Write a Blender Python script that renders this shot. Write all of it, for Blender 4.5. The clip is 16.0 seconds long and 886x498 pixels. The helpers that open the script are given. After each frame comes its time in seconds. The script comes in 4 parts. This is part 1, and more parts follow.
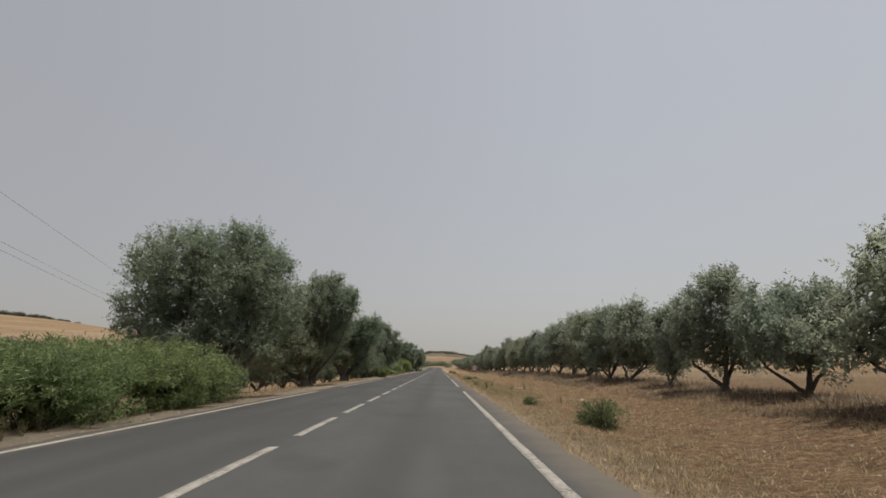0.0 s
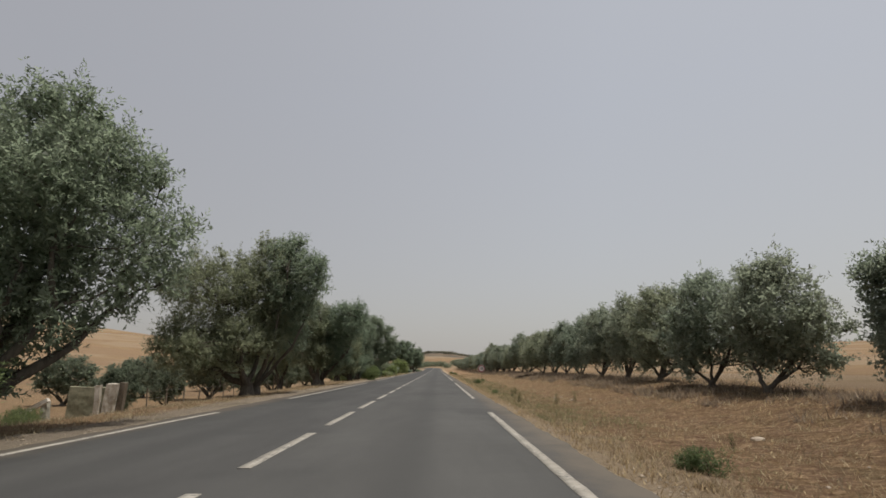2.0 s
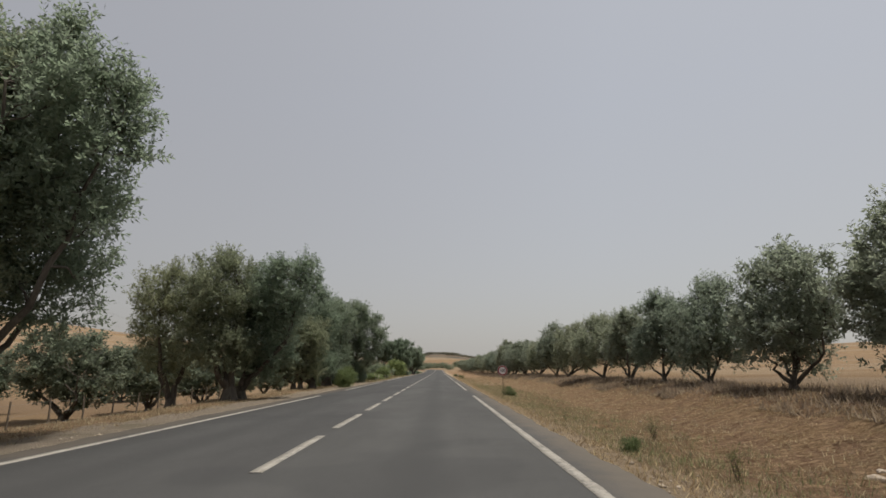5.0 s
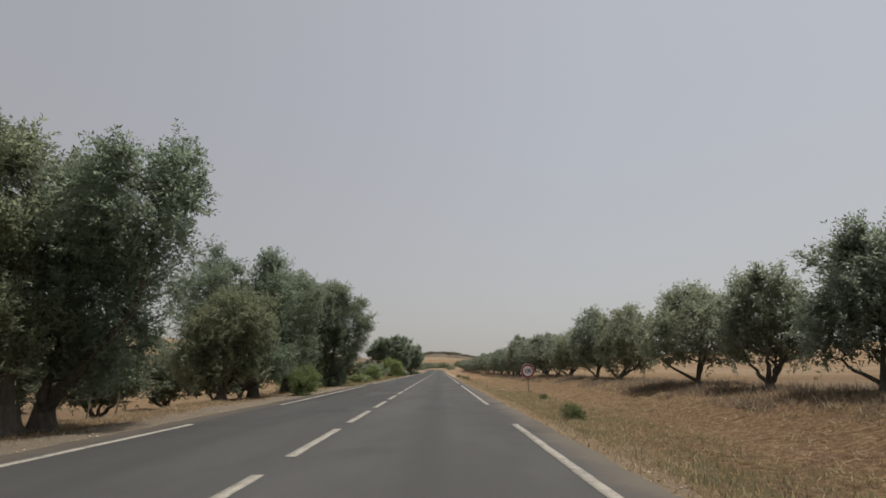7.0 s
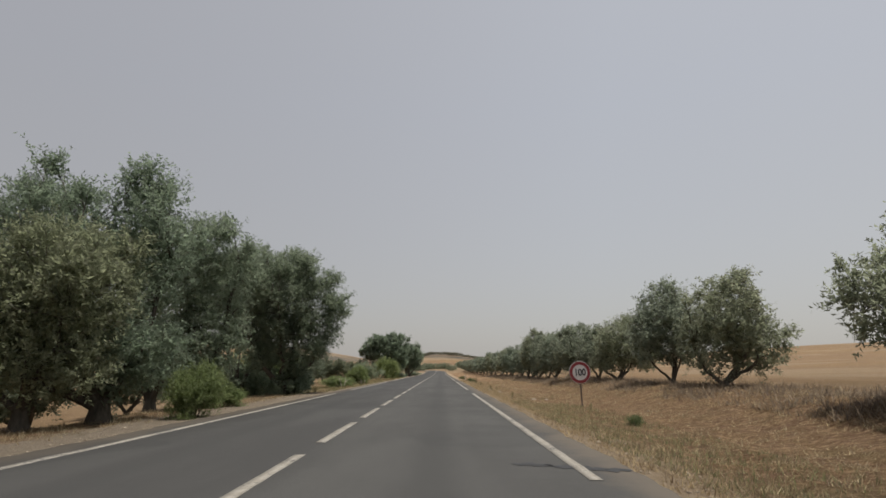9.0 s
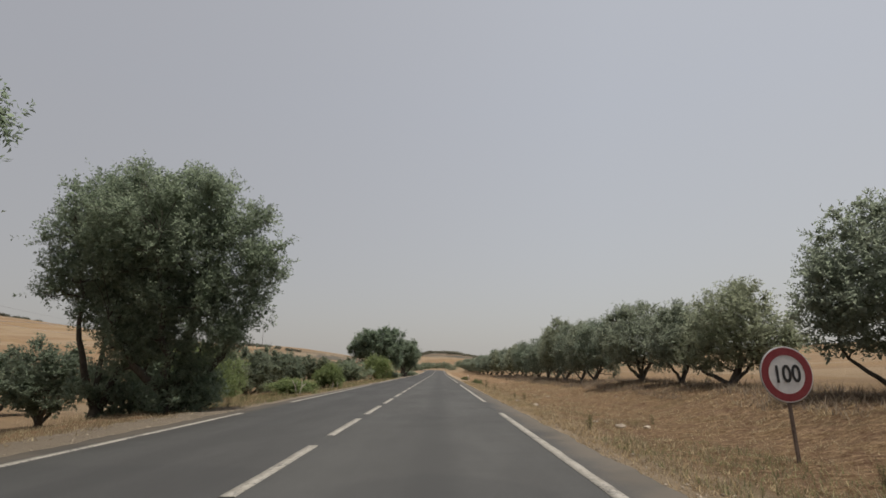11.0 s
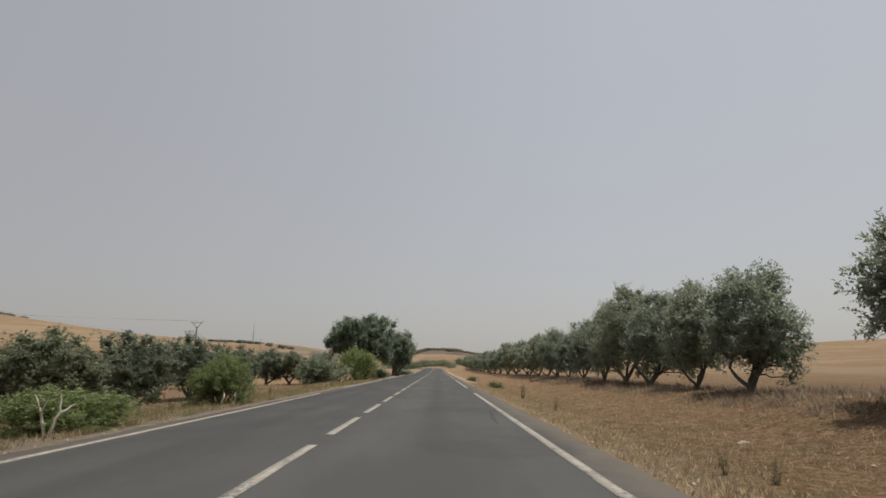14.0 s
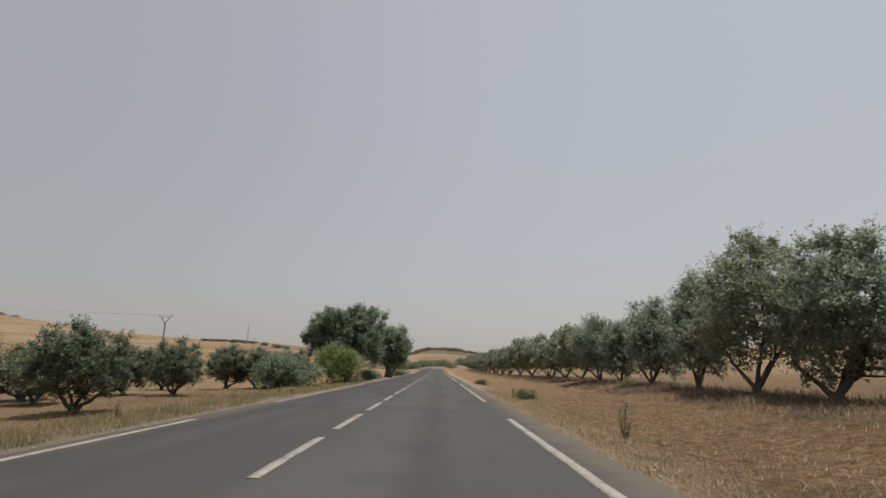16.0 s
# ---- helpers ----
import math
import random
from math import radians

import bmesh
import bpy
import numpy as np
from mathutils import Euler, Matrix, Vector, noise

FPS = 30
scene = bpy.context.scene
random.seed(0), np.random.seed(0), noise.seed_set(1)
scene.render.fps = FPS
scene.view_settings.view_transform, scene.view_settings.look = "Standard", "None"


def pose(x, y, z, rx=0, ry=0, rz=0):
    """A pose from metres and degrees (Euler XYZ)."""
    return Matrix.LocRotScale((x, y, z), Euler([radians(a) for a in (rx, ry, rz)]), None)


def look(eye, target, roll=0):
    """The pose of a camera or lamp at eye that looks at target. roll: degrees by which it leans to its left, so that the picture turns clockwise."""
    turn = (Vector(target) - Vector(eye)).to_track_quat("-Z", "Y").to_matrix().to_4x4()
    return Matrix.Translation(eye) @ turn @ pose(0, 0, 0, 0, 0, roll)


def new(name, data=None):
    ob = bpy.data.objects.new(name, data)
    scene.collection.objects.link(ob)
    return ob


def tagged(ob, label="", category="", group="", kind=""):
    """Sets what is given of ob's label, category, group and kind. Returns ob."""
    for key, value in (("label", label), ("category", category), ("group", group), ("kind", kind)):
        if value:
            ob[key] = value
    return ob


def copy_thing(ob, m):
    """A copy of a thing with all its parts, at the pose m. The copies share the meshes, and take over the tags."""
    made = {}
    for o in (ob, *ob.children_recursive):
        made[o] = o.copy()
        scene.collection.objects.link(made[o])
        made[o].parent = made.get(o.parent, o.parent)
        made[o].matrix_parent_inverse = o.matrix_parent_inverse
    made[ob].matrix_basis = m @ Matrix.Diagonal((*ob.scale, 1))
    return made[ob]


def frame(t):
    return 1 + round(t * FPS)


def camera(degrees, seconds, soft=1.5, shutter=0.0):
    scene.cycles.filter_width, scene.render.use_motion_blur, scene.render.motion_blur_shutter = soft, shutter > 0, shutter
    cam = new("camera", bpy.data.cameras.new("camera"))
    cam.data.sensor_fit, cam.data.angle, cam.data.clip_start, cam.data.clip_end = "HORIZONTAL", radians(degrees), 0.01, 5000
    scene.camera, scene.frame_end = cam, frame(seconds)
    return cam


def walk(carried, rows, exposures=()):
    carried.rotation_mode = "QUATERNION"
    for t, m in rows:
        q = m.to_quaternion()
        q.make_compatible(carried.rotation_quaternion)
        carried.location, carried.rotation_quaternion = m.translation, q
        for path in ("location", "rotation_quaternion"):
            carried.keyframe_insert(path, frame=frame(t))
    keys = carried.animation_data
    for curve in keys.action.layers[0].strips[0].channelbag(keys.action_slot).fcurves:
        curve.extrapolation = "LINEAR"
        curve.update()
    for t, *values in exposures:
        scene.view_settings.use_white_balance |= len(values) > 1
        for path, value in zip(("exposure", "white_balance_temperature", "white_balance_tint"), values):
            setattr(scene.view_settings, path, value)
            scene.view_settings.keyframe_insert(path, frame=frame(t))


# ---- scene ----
cam = camera(80.3, 16.0, soft=1.6)
# seconds, x, y, yaw, pitch: a car in the right-hand lane, lens 1.10 m over the asphalt
PATH = [
    (0.0, 2.303, 0.000, -0.428, 12.726),
    (0.5, 2.257, 3.216, -0.471, 12.739),
    (1.0, 2.215, 5.757, -0.515, 12.756),
    (1.5, 2.170, 9.001, -0.549, 12.770),
    (2.0, 2.134, 11.608, -0.569, 12.775),
    (2.5, 2.122, 14.957, -0.554, 12.776),
    (3.0, 2.116, 17.600, -0.519, 12.779),
    (3.5, 2.093, 20.850, -0.469, 12.821),
    (4.0, 2.062, 23.437, -0.427, 12.879),
    (4.5, 2.018, 26.688, -0.402, 12.926),
    (5.0, 1.977, 29.425, -0.382, 12.957),
    (7.5, 1.895, 44.391, -0.315, 12.969),
    (8.0, 1.875, 47.091, -0.291, 12.992),
    (8.5, 1.860, 50.626, -0.272, 13.031),
    (9.0, 1.849, 53.436, -0.263, 13.059),
    (11.5, 1.853, 68.686, -0.383, 12.965),
    (12.0, 1.836, 71.388, -0.408, 12.901),
    (12.5, 1.810, 74.819, -0.431, 12.843),
    (13.0, 1.796, 77.519, -0.462, 12.817),
    (13.5, 1.797, 81.040, -0.494, 12.807),
    (14.0, 1.810, 83.711, -0.509, 12.808),
    (14.5, 1.836, 87.129, -0.507, 12.812),
    (15.0, 1.866, 89.924, -0.496, 12.815),
    (15.5, 1.878, 93.301, -0.481, 12.821),
    (16.0, 1.886, 96.084, -0.472, 12.829),
]
walk(cam, [(t, pose(x, y, 1.10, 90 + pitch, 0, yaw)) for t, x, y, yaw, pitch in PATH])

# ---- light: hazy midday sun high on the right, milky sky ----
SUN_ELEV, SUN_AZ = radians(75), radians(102)
world = bpy.data.worlds.new("world")
scene.world = world
world.use_nodes = True
wn, wl = world.node_tree.nodes, world.node_tree.links
wn.clear()
sky = wn.new("ShaderNodeTexSky")
sky.sky_type, sky.sun_disc = "NISHITA", False
sky.sun_elevation, sky.sun_rotation = SUN_ELEV, SUN_AZ
sky.air_density, sky.dust_density, sky.ozone_density = 1.0, 4.0, 1.0
haze = wn.new("ShaderNodeMix")
haze.data_type = "RGBA"
haze.inputs[0].default_value = 0.72
# the haze turns from beige at the skyline to pale blue-grey overhead
up = wn.new("ShaderNodeTexCoord")
high = wn.new("ShaderNodeSeparateXYZ")
wl.new(up.outputs["Generated"], high.inputs[0])
veil = wn.new("ShaderNodeValToRGB")
veil.color_ramp.elements[0].position, veil.color_ramp.elements[0].color = 0.0, (1.00, 0.956, 0.902, 1)
veil.color_ramp.elements[1].position, veil.color_ramp.elements[1].color = 0.46, (0.964, 0.966, 0.992, 1)
veil.color_ramp.elements.new(0.22).color = (0.985, 0.967, 0.952, 1)
wl.new(high.outputs[2], veil.inputs[0])
# and brightens towards the sun's side of the sky
glow = wn.new("ShaderNodeValToRGB")
for at, tone in ((0.0, (0.83, 0.815, 0.81)), (0.22, (0.89, 0.88, 0.877)), (0.50, (1.0, 1.0, 1.0)), (0.64, (1.05, 1.06, 1.065)), (1.0, (1.08, 1.08, 1.07))):
    stop = glow.color_ramp.elements[0] if at == 0.0 else glow.color_ramp.elements[-1] if at == 1.0 else glow.color_ramp.elements.new(at)
    stop.position, stop.color = at, (*tone, 1)
turn = wn.new("ShaderNodeMapRange")
turn.inputs[1].default_value, turn.inputs[2].default_value = -1.0, 1.0
wl.new(high.outputs[0], turn.inputs[0])
wl.new(turn.outputs[0], glow.inputs[0])
bright = wn.new("ShaderNodeMix")
bright.data_type, bright.blend_type = "RGBA", "MULTIPLY"
bright.inputs[0].default_value = 1.0
wl.new(haze.outputs[2], bright.inputs[6])
wl.new(glow.outputs[0], bright.inputs[7])
lift = wn.new("ShaderNodeVectorMath")
lift.operation = "SCALE"
lift.inputs[3].default_value = 5.42
wl.new(veil.outputs[0], lift.inputs[0])
wl.new(lift.outputs[0], haze.inputs[7])
wl.new(sky.outputs[0], haze.inputs[6])
back = wn.new("ShaderNodeBackground")
back.inputs[1].default_value = 0.10
wl.new(bright.outputs[2], back.inputs[0])
wl.new(back.outputs[0], wn.new("ShaderNodeOutputWorld").inputs[0])
sun = new("sun", bpy.data.lights.new("sun", "SUN"))
sun.data.energy, sun.data.angle, sun.data.color = 3.9, radians(3.0), (1.0, 0.95, 0.88)
sun_way = Vector((math.sin(SUN_AZ) * math.cos(SUN_ELEV), math.cos(SUN_AZ) * math.cos(SUN_ELEV), math.sin(SUN_ELEV)))
sun.matrix_world = look(sun_way * 200, (0, 0, 0))
scene.view_settings.exposure = 0.0


# ---- materials ----
class Mat:
    """A node material with a Principled shader and short ways to add textures."""

    def __init__(self, name, rough=0.8, spec=0.3):
        self.m = bpy.data.materials.new(name)
        self.m.use_nodes = True
        self.n, self.l = self.m.node_tree.nodes, self.m.node_tree.links
        self.p = self.n["Principled BSDF"]
        self.p.inputs["Roughness"].default_value = rough
        self.p.inputs["Specular IOR Level"].default_value = spec
        self.geo = self.n.new("ShaderNodeNewGeometry")

    def noise(self, scale, detail=4, rough=0.6, vector=None, squash=None):
        t = self.n.new("ShaderNodeTexNoise")
        t.inputs["Scale"].default_value = scale
        t.inputs["Detail"].default_value = detail
        t.inputs["Roughness"].default_value = rough
        v = vector or self.geo.outputs["Position"]
        if squash:
            mp = self.n.new("ShaderNodeMapping")
            mp.inputs["Scale"].default_value = squash
            self.l.new(v, mp.inputs[0])
            v = mp.outputs[0]
        self.l.new(v, t.inputs["Vector"])
        return t.outputs["Fac"]

    def ramp(self, fac, *stops):
        r = self.n.new("ShaderNodeValToRGB")
        e = r.color_ramp.elements
        while len(e) < len(stops):
            e.new(0.5)
        for k, (at, c) in zip(e, stops):
            k.position, k.color = at, (*c, 1) if len(c) == 3 else c
        self.l.new(fac, r.inputs[0])
        return r.outputs[0]

    def mix(self, fac, a, b, mode="MIX"):
        x = self.n.new("ShaderNodeMix")
        x.data_type, x.blend_type = "RGBA", mode
        for sock, v in ((x.inputs[0], fac), (x.inputs[6], a), (x.inputs[7], b)):
            if isinstance(v, tuple):
                sock.default_value = (*v, 1)
            elif isinstance(v, (int, float)):
                sock.default_value = v
            else:
                self.l.new(v, sock)
        return x.outputs[2]

    def math(self, op, a, b=0.0, c=0.0):
        x = self.n.new("ShaderNodeMath")
        x.operation = op
        for sock, v in zip(x.inputs, (a, b, c)):
            if isinstance(v, (int, float)):
                sock.default_value = v
            else:
                self.l.new(v, sock)
        return x.outputs[0]

    def span(self, v, lo, hi):
        """0 below lo, 1 above hi, smooth between."""
        x = self.n.new("ShaderNodeMapRange")
        x.interpolation_type = "SMOOTHSTEP"
        x.inputs[1].default_value, x.inputs[2].default_value = lo, hi
        self.l.new(v, x.inputs[0])
        return x.outputs[0]

    def xyz(self):
        s = self.n.new("ShaderNodeSeparateXYZ")
        self.l.new(self.geo.outputs["Position"], s.inputs[0])
        return s.outputs

    def color(self, v):
        if isinstance(v, tuple):
            self.p.inputs["Base Color"].default_value = (*v, 1)
        else:
            self.l.new(v, self.p.inputs["Base Color"])
        return self

    def rough(self, v):
        self.l.new(v, self.p.inputs["Roughness"])
        return self

    def bump(self, fac, strength=0.4, distance=0.02):
        b = self.n.new("ShaderNodeBump")
        b.inputs["Strength"].default_value, b.inputs["Distance"].default_value = strength, distance
        self.l.new(fac, b.inputs["Height"])
        self.l.new(b.outputs[0], self.p.inputs["Normal"])
        return self


def leaf_material(name, dark, mid, pale):
    """Leaves: each one its own shade, clumps of darker and paler twigs, light shining through."""
    m = Mat(name, rough=0.55, spec=0.30)
    shade = m.ramp(m.geo.outputs["Random Per Island"], (0.0, dark), (0.55, mid), (1.0, pale))
    clump = m.noise(1.6, 3)
    c = m.mix(m.span(clump, 0.35, 0.68), m.mix(1.0, shade, (0.80, 0.82, 0.80), "MULTIPLY"), shade)
    info = m.n.new("ShaderNodeObjectInfo")
    tree = m.ramp(info.outputs["Random"], (0.0, (0.90, 0.95, 0.96)), (0.5, (1.0, 1.0, 1.0)), (1.0, (1.06, 1.03, 0.95)))
    c = m.mix(1.0, c, tree, "MULTIPLY")
    m.color(c)
    glow = m.n.new("ShaderNodeBsdfTranslucent")
    m.l.new(m.mix(1.0, c, (1.40, 1.44, 1.36), "MULTIPLY"), glow.inputs[0])
    add = m.n.new("ShaderNodeMixShader")
    add.inputs[0].default_value = 0.68
    m.l.new(m.p.outputs[0], add.inputs[1])
    m.l.new(glow.outputs[0], add.inputs[2])
    m.l.new(add.outputs[0], m.n["Material Output"].inputs[0])
    return m.m


def bark_material(name, a, b):
    m = Mat(name, rough=0.95, spec=0.1)
    g = m.noise(9, 6, 0.7, squash=(1, 1, 0.22))
    m.color(m.mix(m.span(m.noise(1.7, 3), 0.4, 0.7), m.ramp(g, (0.3, a), (0.7, b)), m.ramp(g, (0.3, a), (0.8, (0.16, 0.14, 0.11)))))
    m.bump(g, 0.9, 0.03)
    return m.m


def plain_material(name, a, b, scale=6.0, rough=0.85, spec=0.3, bump=0.3):
    m = Mat(name, rough, spec)
    g = m.noise(scale, 6, 0.65)
    m.color(m.ramp(g, (0.32, a), (0.68, b)))
    m.bump(m.noise(scale * 9, 4), bump, 0.006)
    return m.m


def asphalt_material():
    m = Mat("asphalt", rough=0.85, spec=0.25)
    x, y, z = m.xyz()
    grain = m.noise(160, 3, 0.7)
    fine = m.noise(38, 5, 0.65)
    broad = m.noise(0.55, 5, 0.6, squash=(1.0, 0.25, 1))
    c = m.ramp(grain, (0.30, (0.046, 0.045, 0.042)), (0.55, (0.077, 0.075, 0.070)), (0.75, (0.116, 0.114, 0.106)))
    c = m.mix(m.span(broad, 0.35, 0.70), m.mix(1.0, c, (0.82, 0.82, 0.83), "MULTIPLY"), c)
    c = m.mix(m.math("SUBTRACT", 1.0, m.span(m.math("ADD", x, m.math("MULTIPLY", m.noise(0.8, 4, 0.6, squash=(1, 0.3, 1)), 0.5)), -0.1, 0.7)), c, m.mix(1.0, c, (0.86, 0.86, 0.87), "MULTIPLY"))
    # wheel tracks worn smooth and slightly paler, oil line between them
    lane = m.math("ABSOLUTE", m.math("SUBTRACT", m.math("ABSOLUTE", x), 1.75))
    oil = m.math("SUBTRACT", 1.0, m.span(lane, 0.05, 0.50))
    c = m.mix(m.math("MULTIPLY", oil, m.math("MULTIPLY", m.span(broad, 0.3, 0.6), 0.35)), c, (0.026, 0.026, 0.025))
    # sand blown over the shoulders
    edge = m.math("ADD", m.math("ABSOLUTE", x), m.math("MULTIPLY", m.math("SUBTRACT", m.noise(1.3, 5, 0.7), 0.5), 0.9))
    edge = m.math("ADD", edge, m.math("MULTIPLY", m.math("SUBTRACT", 1.0, m.span(x, -0.5, 0.5)), 0.34))
    dust = m.span(edge, 3.38, 4.05)
    c = m.mix(m.math("MULTIPLY", dust, 0.80), c, (0.142, 0.118, 0.090))
    patch = m.span(m.noise(0.22, 2), 0.58, 0.62)
    c = m.mix(m.math("MULTIPLY", patch, 0.22), c, (0.029, 0.029, 0.029))
    m.color(c)
    m.rough(m.math("SUBTRACT", 0.88, m.math("MULTIPLY", m.span(broad, 0.3, 0.7), 0.10)))
    m.bump(m.math("ADD", grain, m.math("MULTIPLY", fine, 0.6)), 0.35, 0.006)
    return m.m


def paint_material():
    m = Mat("road_paint", rough=0.7, spec=0.3)
    wear = m.noise(22, 6, 0.75)
    big = m.noise(1.1, 3)
    c = m.mix(m.span(m.math("ADD", wear, m.math("MULTIPLY", m.math("SUBTRACT", big, 0.5), 0.5)), 0.50, 0.68),
              m.ramp(m.noise(5, 4), (0.3, (0.235, 0.213, 0.175)), (0.7, (0.345, 0.322, 0.278))), (0.075, 0.071, 0.068))
    m.color(c)
    m.bump(m.noise(120, 3), 0.3, 0.004)
    return m.m


def ground_material():
    """Sandy shoulder, trodden straw on the verge, stubble beyond, scrub on the far ridge."""
    m = Mat("dry_ground", rough=0.97, spec=0.08)
    x, y, z = m.xyz()
    ax = m.math("ABSOLUTE", x)
    big = m.noise(0.09, 4, 0.6)
    mid = m.noise(0.9, 5, 0.65)
    fine = m.noise(11, 6, 0.75)
    straws = m.noise(26, 4, 0.7, squash=(0.35, 1.0, 1))
    sand = m.ramp(fine, (0.3, (0.255, 0.190, 0.122)), (0.55, (0.360, 0.280, 0.190)), (0.8, (0.480, 0.400, 0.290)))
    soil = m.ramp(fine, (0.28, (0.128, 0.075, 0.046)), (0.5, (0.210, 0.132, 0.082)), (0.78, (0.310, 0.208, 0.134)))
    straw = m.ramp(straws, (0.30, (0.118, 0.070, 0.039)), (0.50, (0.235, 0.152, 0.083)), (0.72, (0.410, 0.298, 0.178)))
    field = m.ramp(m.noise(0.35, 6, 0.7, squash=(0.35, 1, 1)), (0.3, (0.182, 0.122, 0.066)), (0.7, (0.268, 0.190, 0.110)))
    verge = m.mix(m.span(m.math("ADD", m.math("MULTIPLY", mid, 0.55), m.math("MULTIPLY", m.noise(3.4, 4, 0.7), 0.45)), 0.42, 0.58), soil, straw)
    swath = m.noise(7.5, 5, 0.72, squash=(0.55, 1.25, 1))
    verge = m.mix(m.math("MULTIPLY", m.span(swath, 0.50, 0.60), 0.75), verge, (0.405, 0.280, 0.166))
    verge = m.mix(m.math("MULTIPLY", m.math("SUBTRACT", 1.0, m.span(swath, 0.36, 0.46)), 0.70), verge, (0.124, 0.068, 0.039))
    wob = m.math("ADD", ax, m.math("MULTIPLY", m.math("SUBTRACT", mid, 0.5), 1.6))
    wob = m.math("SUBTRACT", wob, m.math("MULTIPLY", m.math("SUBTRACT", 1.0, m.span(x, -0.5, 0.5)), 0.9))
    sand = m.mix(m.math("MULTIPLY", m.math("SUBTRACT", 1.0, m.span(x, -0.5, 0.5)), 0.6), sand, (0.235, 0.205, 0.168))
    c = m.mix(m.span(wob, 4.7, 5.7), sand, verge)
    far = m.span(m.math("ADD", ax, m.math("MULTIPLY", big, 6)), 15, 24)
    far = m.math("MAXIMUM", far, m.span(y, 210, 300))
    c = m.mix(far, c, m.mix(m.span(big, 0.4, 0.62), field, m.mix(0.5, field, soil)))
    c = m.mix(m.math("MULTIPLY", m.math("MULTIPLY", m.span(m.math("MULTIPLY", x, -1.0), 6.0, 8.0), m.math("SUBTRACT", 1.0, m.span(m.math("MULTIPLY", x, -1.0), 40.0, 70.0))), m.span(m.noise(0.5, 5, 0.7), 0.25, 0.60)), c, m.ramp(straws, (0.3, (0.195, 0.124, 0.068)), (0.7, (0.345, 0.245, 0.146))))
    # weedy green patches along the verge
    weeds = m.math("MULTIPLY", m.span(m.noise(0.33, 4), 0.56, 0.68), m.math("SUBTRACT", 1.0, far))
    c = m.mix(m.math("MULTIPLY", weeds, 0.35), c, (0.097, 0.092, 0.044))
    # scrub darkens the tops of the hills
    scrub = m.math("MULTIPLY", m.span(m.math("ADD", z, m.math("MULTIPLY", m.math("SUBTRACT", m.noise(0.02, 5, 0.7), 0.5), 6)), 8.6, 9.6), m.math("MULTIPLY", m.span(y, 365, 392), m.math("SUBTRACT", 1.0, m.span(ax, 90, 140))))
    c = m.mix(scrub, c, m.ramp(m.noise(0.25, 5, 0.8), (0.35, (0.075, 0.070, 0.058)), (0.65, (0.125, 0.108, 0.085))))
    bands = m.math("MULTIPLY", m.span(m.noise(0.012, 2, 0.5, squash=(0.6, 2.2, 9)), 0.50, 0.56), far)
    c = m.mix(m.math("MULTIPLY", bands, 0.45), c, (0.200, 0.138, 0.090))
    strips = m.math("MULTIPLY", m.span(m.noise(0.05, 3, 0.55, squash=(0.35, 0.35, 6)), 0.50, 0.58), far)
    c = m.mix(m.math("MULTIPLY", strips, 0.5), c, (0.275, 0.215, 0.145))
    m.color(c)
    m.bump(m.math("ADD", m.math("MULTIPLY", swath, 1.6), m.math("ADD", m.math("MULTIPLY", mid, 1.5), m.math("ADD", fine, straws))), 1.0, 0.10)
    return m.m


ASPHALT, PAINT, GROUND = asphalt_material(), paint_material(), ground_material()
OLIVE = leaf_material("olive_leaves", (0.205, 0.222, 0.172), (0.238, 0.256, 0.200), (0.282, 0.300, 0.240))
OLIVE_GREEN = leaf_material("tall_tree_leaves", (0.178, 0.208, 0.150), (0.210, 0.242, 0.176), (0.256, 0.284, 0.214))
CAROB = leaf_material("orchard_leaves", (0.142, 0.158, 0.114), (0.172, 0.190, 0.138), (0.212, 0.230, 0.170))
VERGE_OLIVE = leaf_material("verge_olive_leaves", (0.186, 0.200, 0.134), (0.222, 0.236, 0.160), (0.272, 0.284, 0.200))
# far scrub: the greying by distant haze is put into the leaf colour
HAZED_SCRUB = leaf_material("hazed_scrub", (0.105, 0.100, 0.080), (0.140, 0.132, 0.106), (0.185, 0.172, 0.140))
FRESH = leaf_material("fresh_shrub_leaves", (0.120, 0.150, 0.062), (0.186, 0.224, 0.100), (0.268, 0.302, 0.156))
WEED = leaf_material("weed_leaves", (0.092, 0.092, 0.044), (0.158, 0.150, 0.074), (0.262, 0.236, 0.130))
BUSH_GREEN = leaf_material("low_bush_leaves", (0.084, 0.104, 0.046), (0.120, 0.144, 0.066), (0.172, 0.196, 0.098))
STRAW = leaf_material("straw_blades", (0.135, 0.090, 0.054), (0.270, 0.194, 0.120), (0.470, 0.372, 0.250))
BROWN = leaf_material("brown_scrub", (0.100, 0.072, 0.054), (0.165, 0.122, 0.092), (0.255, 0.196, 0.150))
BARK = bark_material("olive_bark", (0.058, 0.050, 0.041), (0.140, 0.122, 0.100))
TWIG = bark_material("twig_bark", (0.050, 0.042, 0.032), (0.120, 0.100, 0.078))
CONCRETE = plain_material("weathered_concrete", (0.22, 0.21, 0.165), (0.36, 0.34, 0.28), 5.0)
MOSSY = plain_material("mossy_concrete", (0.135, 0.130, 0.082), (0.330, 0.315, 0.218), 3.2)
PALE_POST = plain_material("pale_concrete", (0.30, 0.25, 0.185), (0.58, 0.54, 0.47), 3.5)
POST_WOOD = plain_material("grey_wood", (0.105, 0.085, 0.062), (0.20, 0.165, 0.125), 12.0)
STONE = plain_material("pale_stone", (0.24, 0.19, 0.14), (0.44, 0.37, 0.29), 9.0)
SIGN_RED = plain_material("sign_red", (0.165, 0.016, 0.022), (0.215, 0.026, 0.032), 14.0, 0.45, 0.5, 0.05)
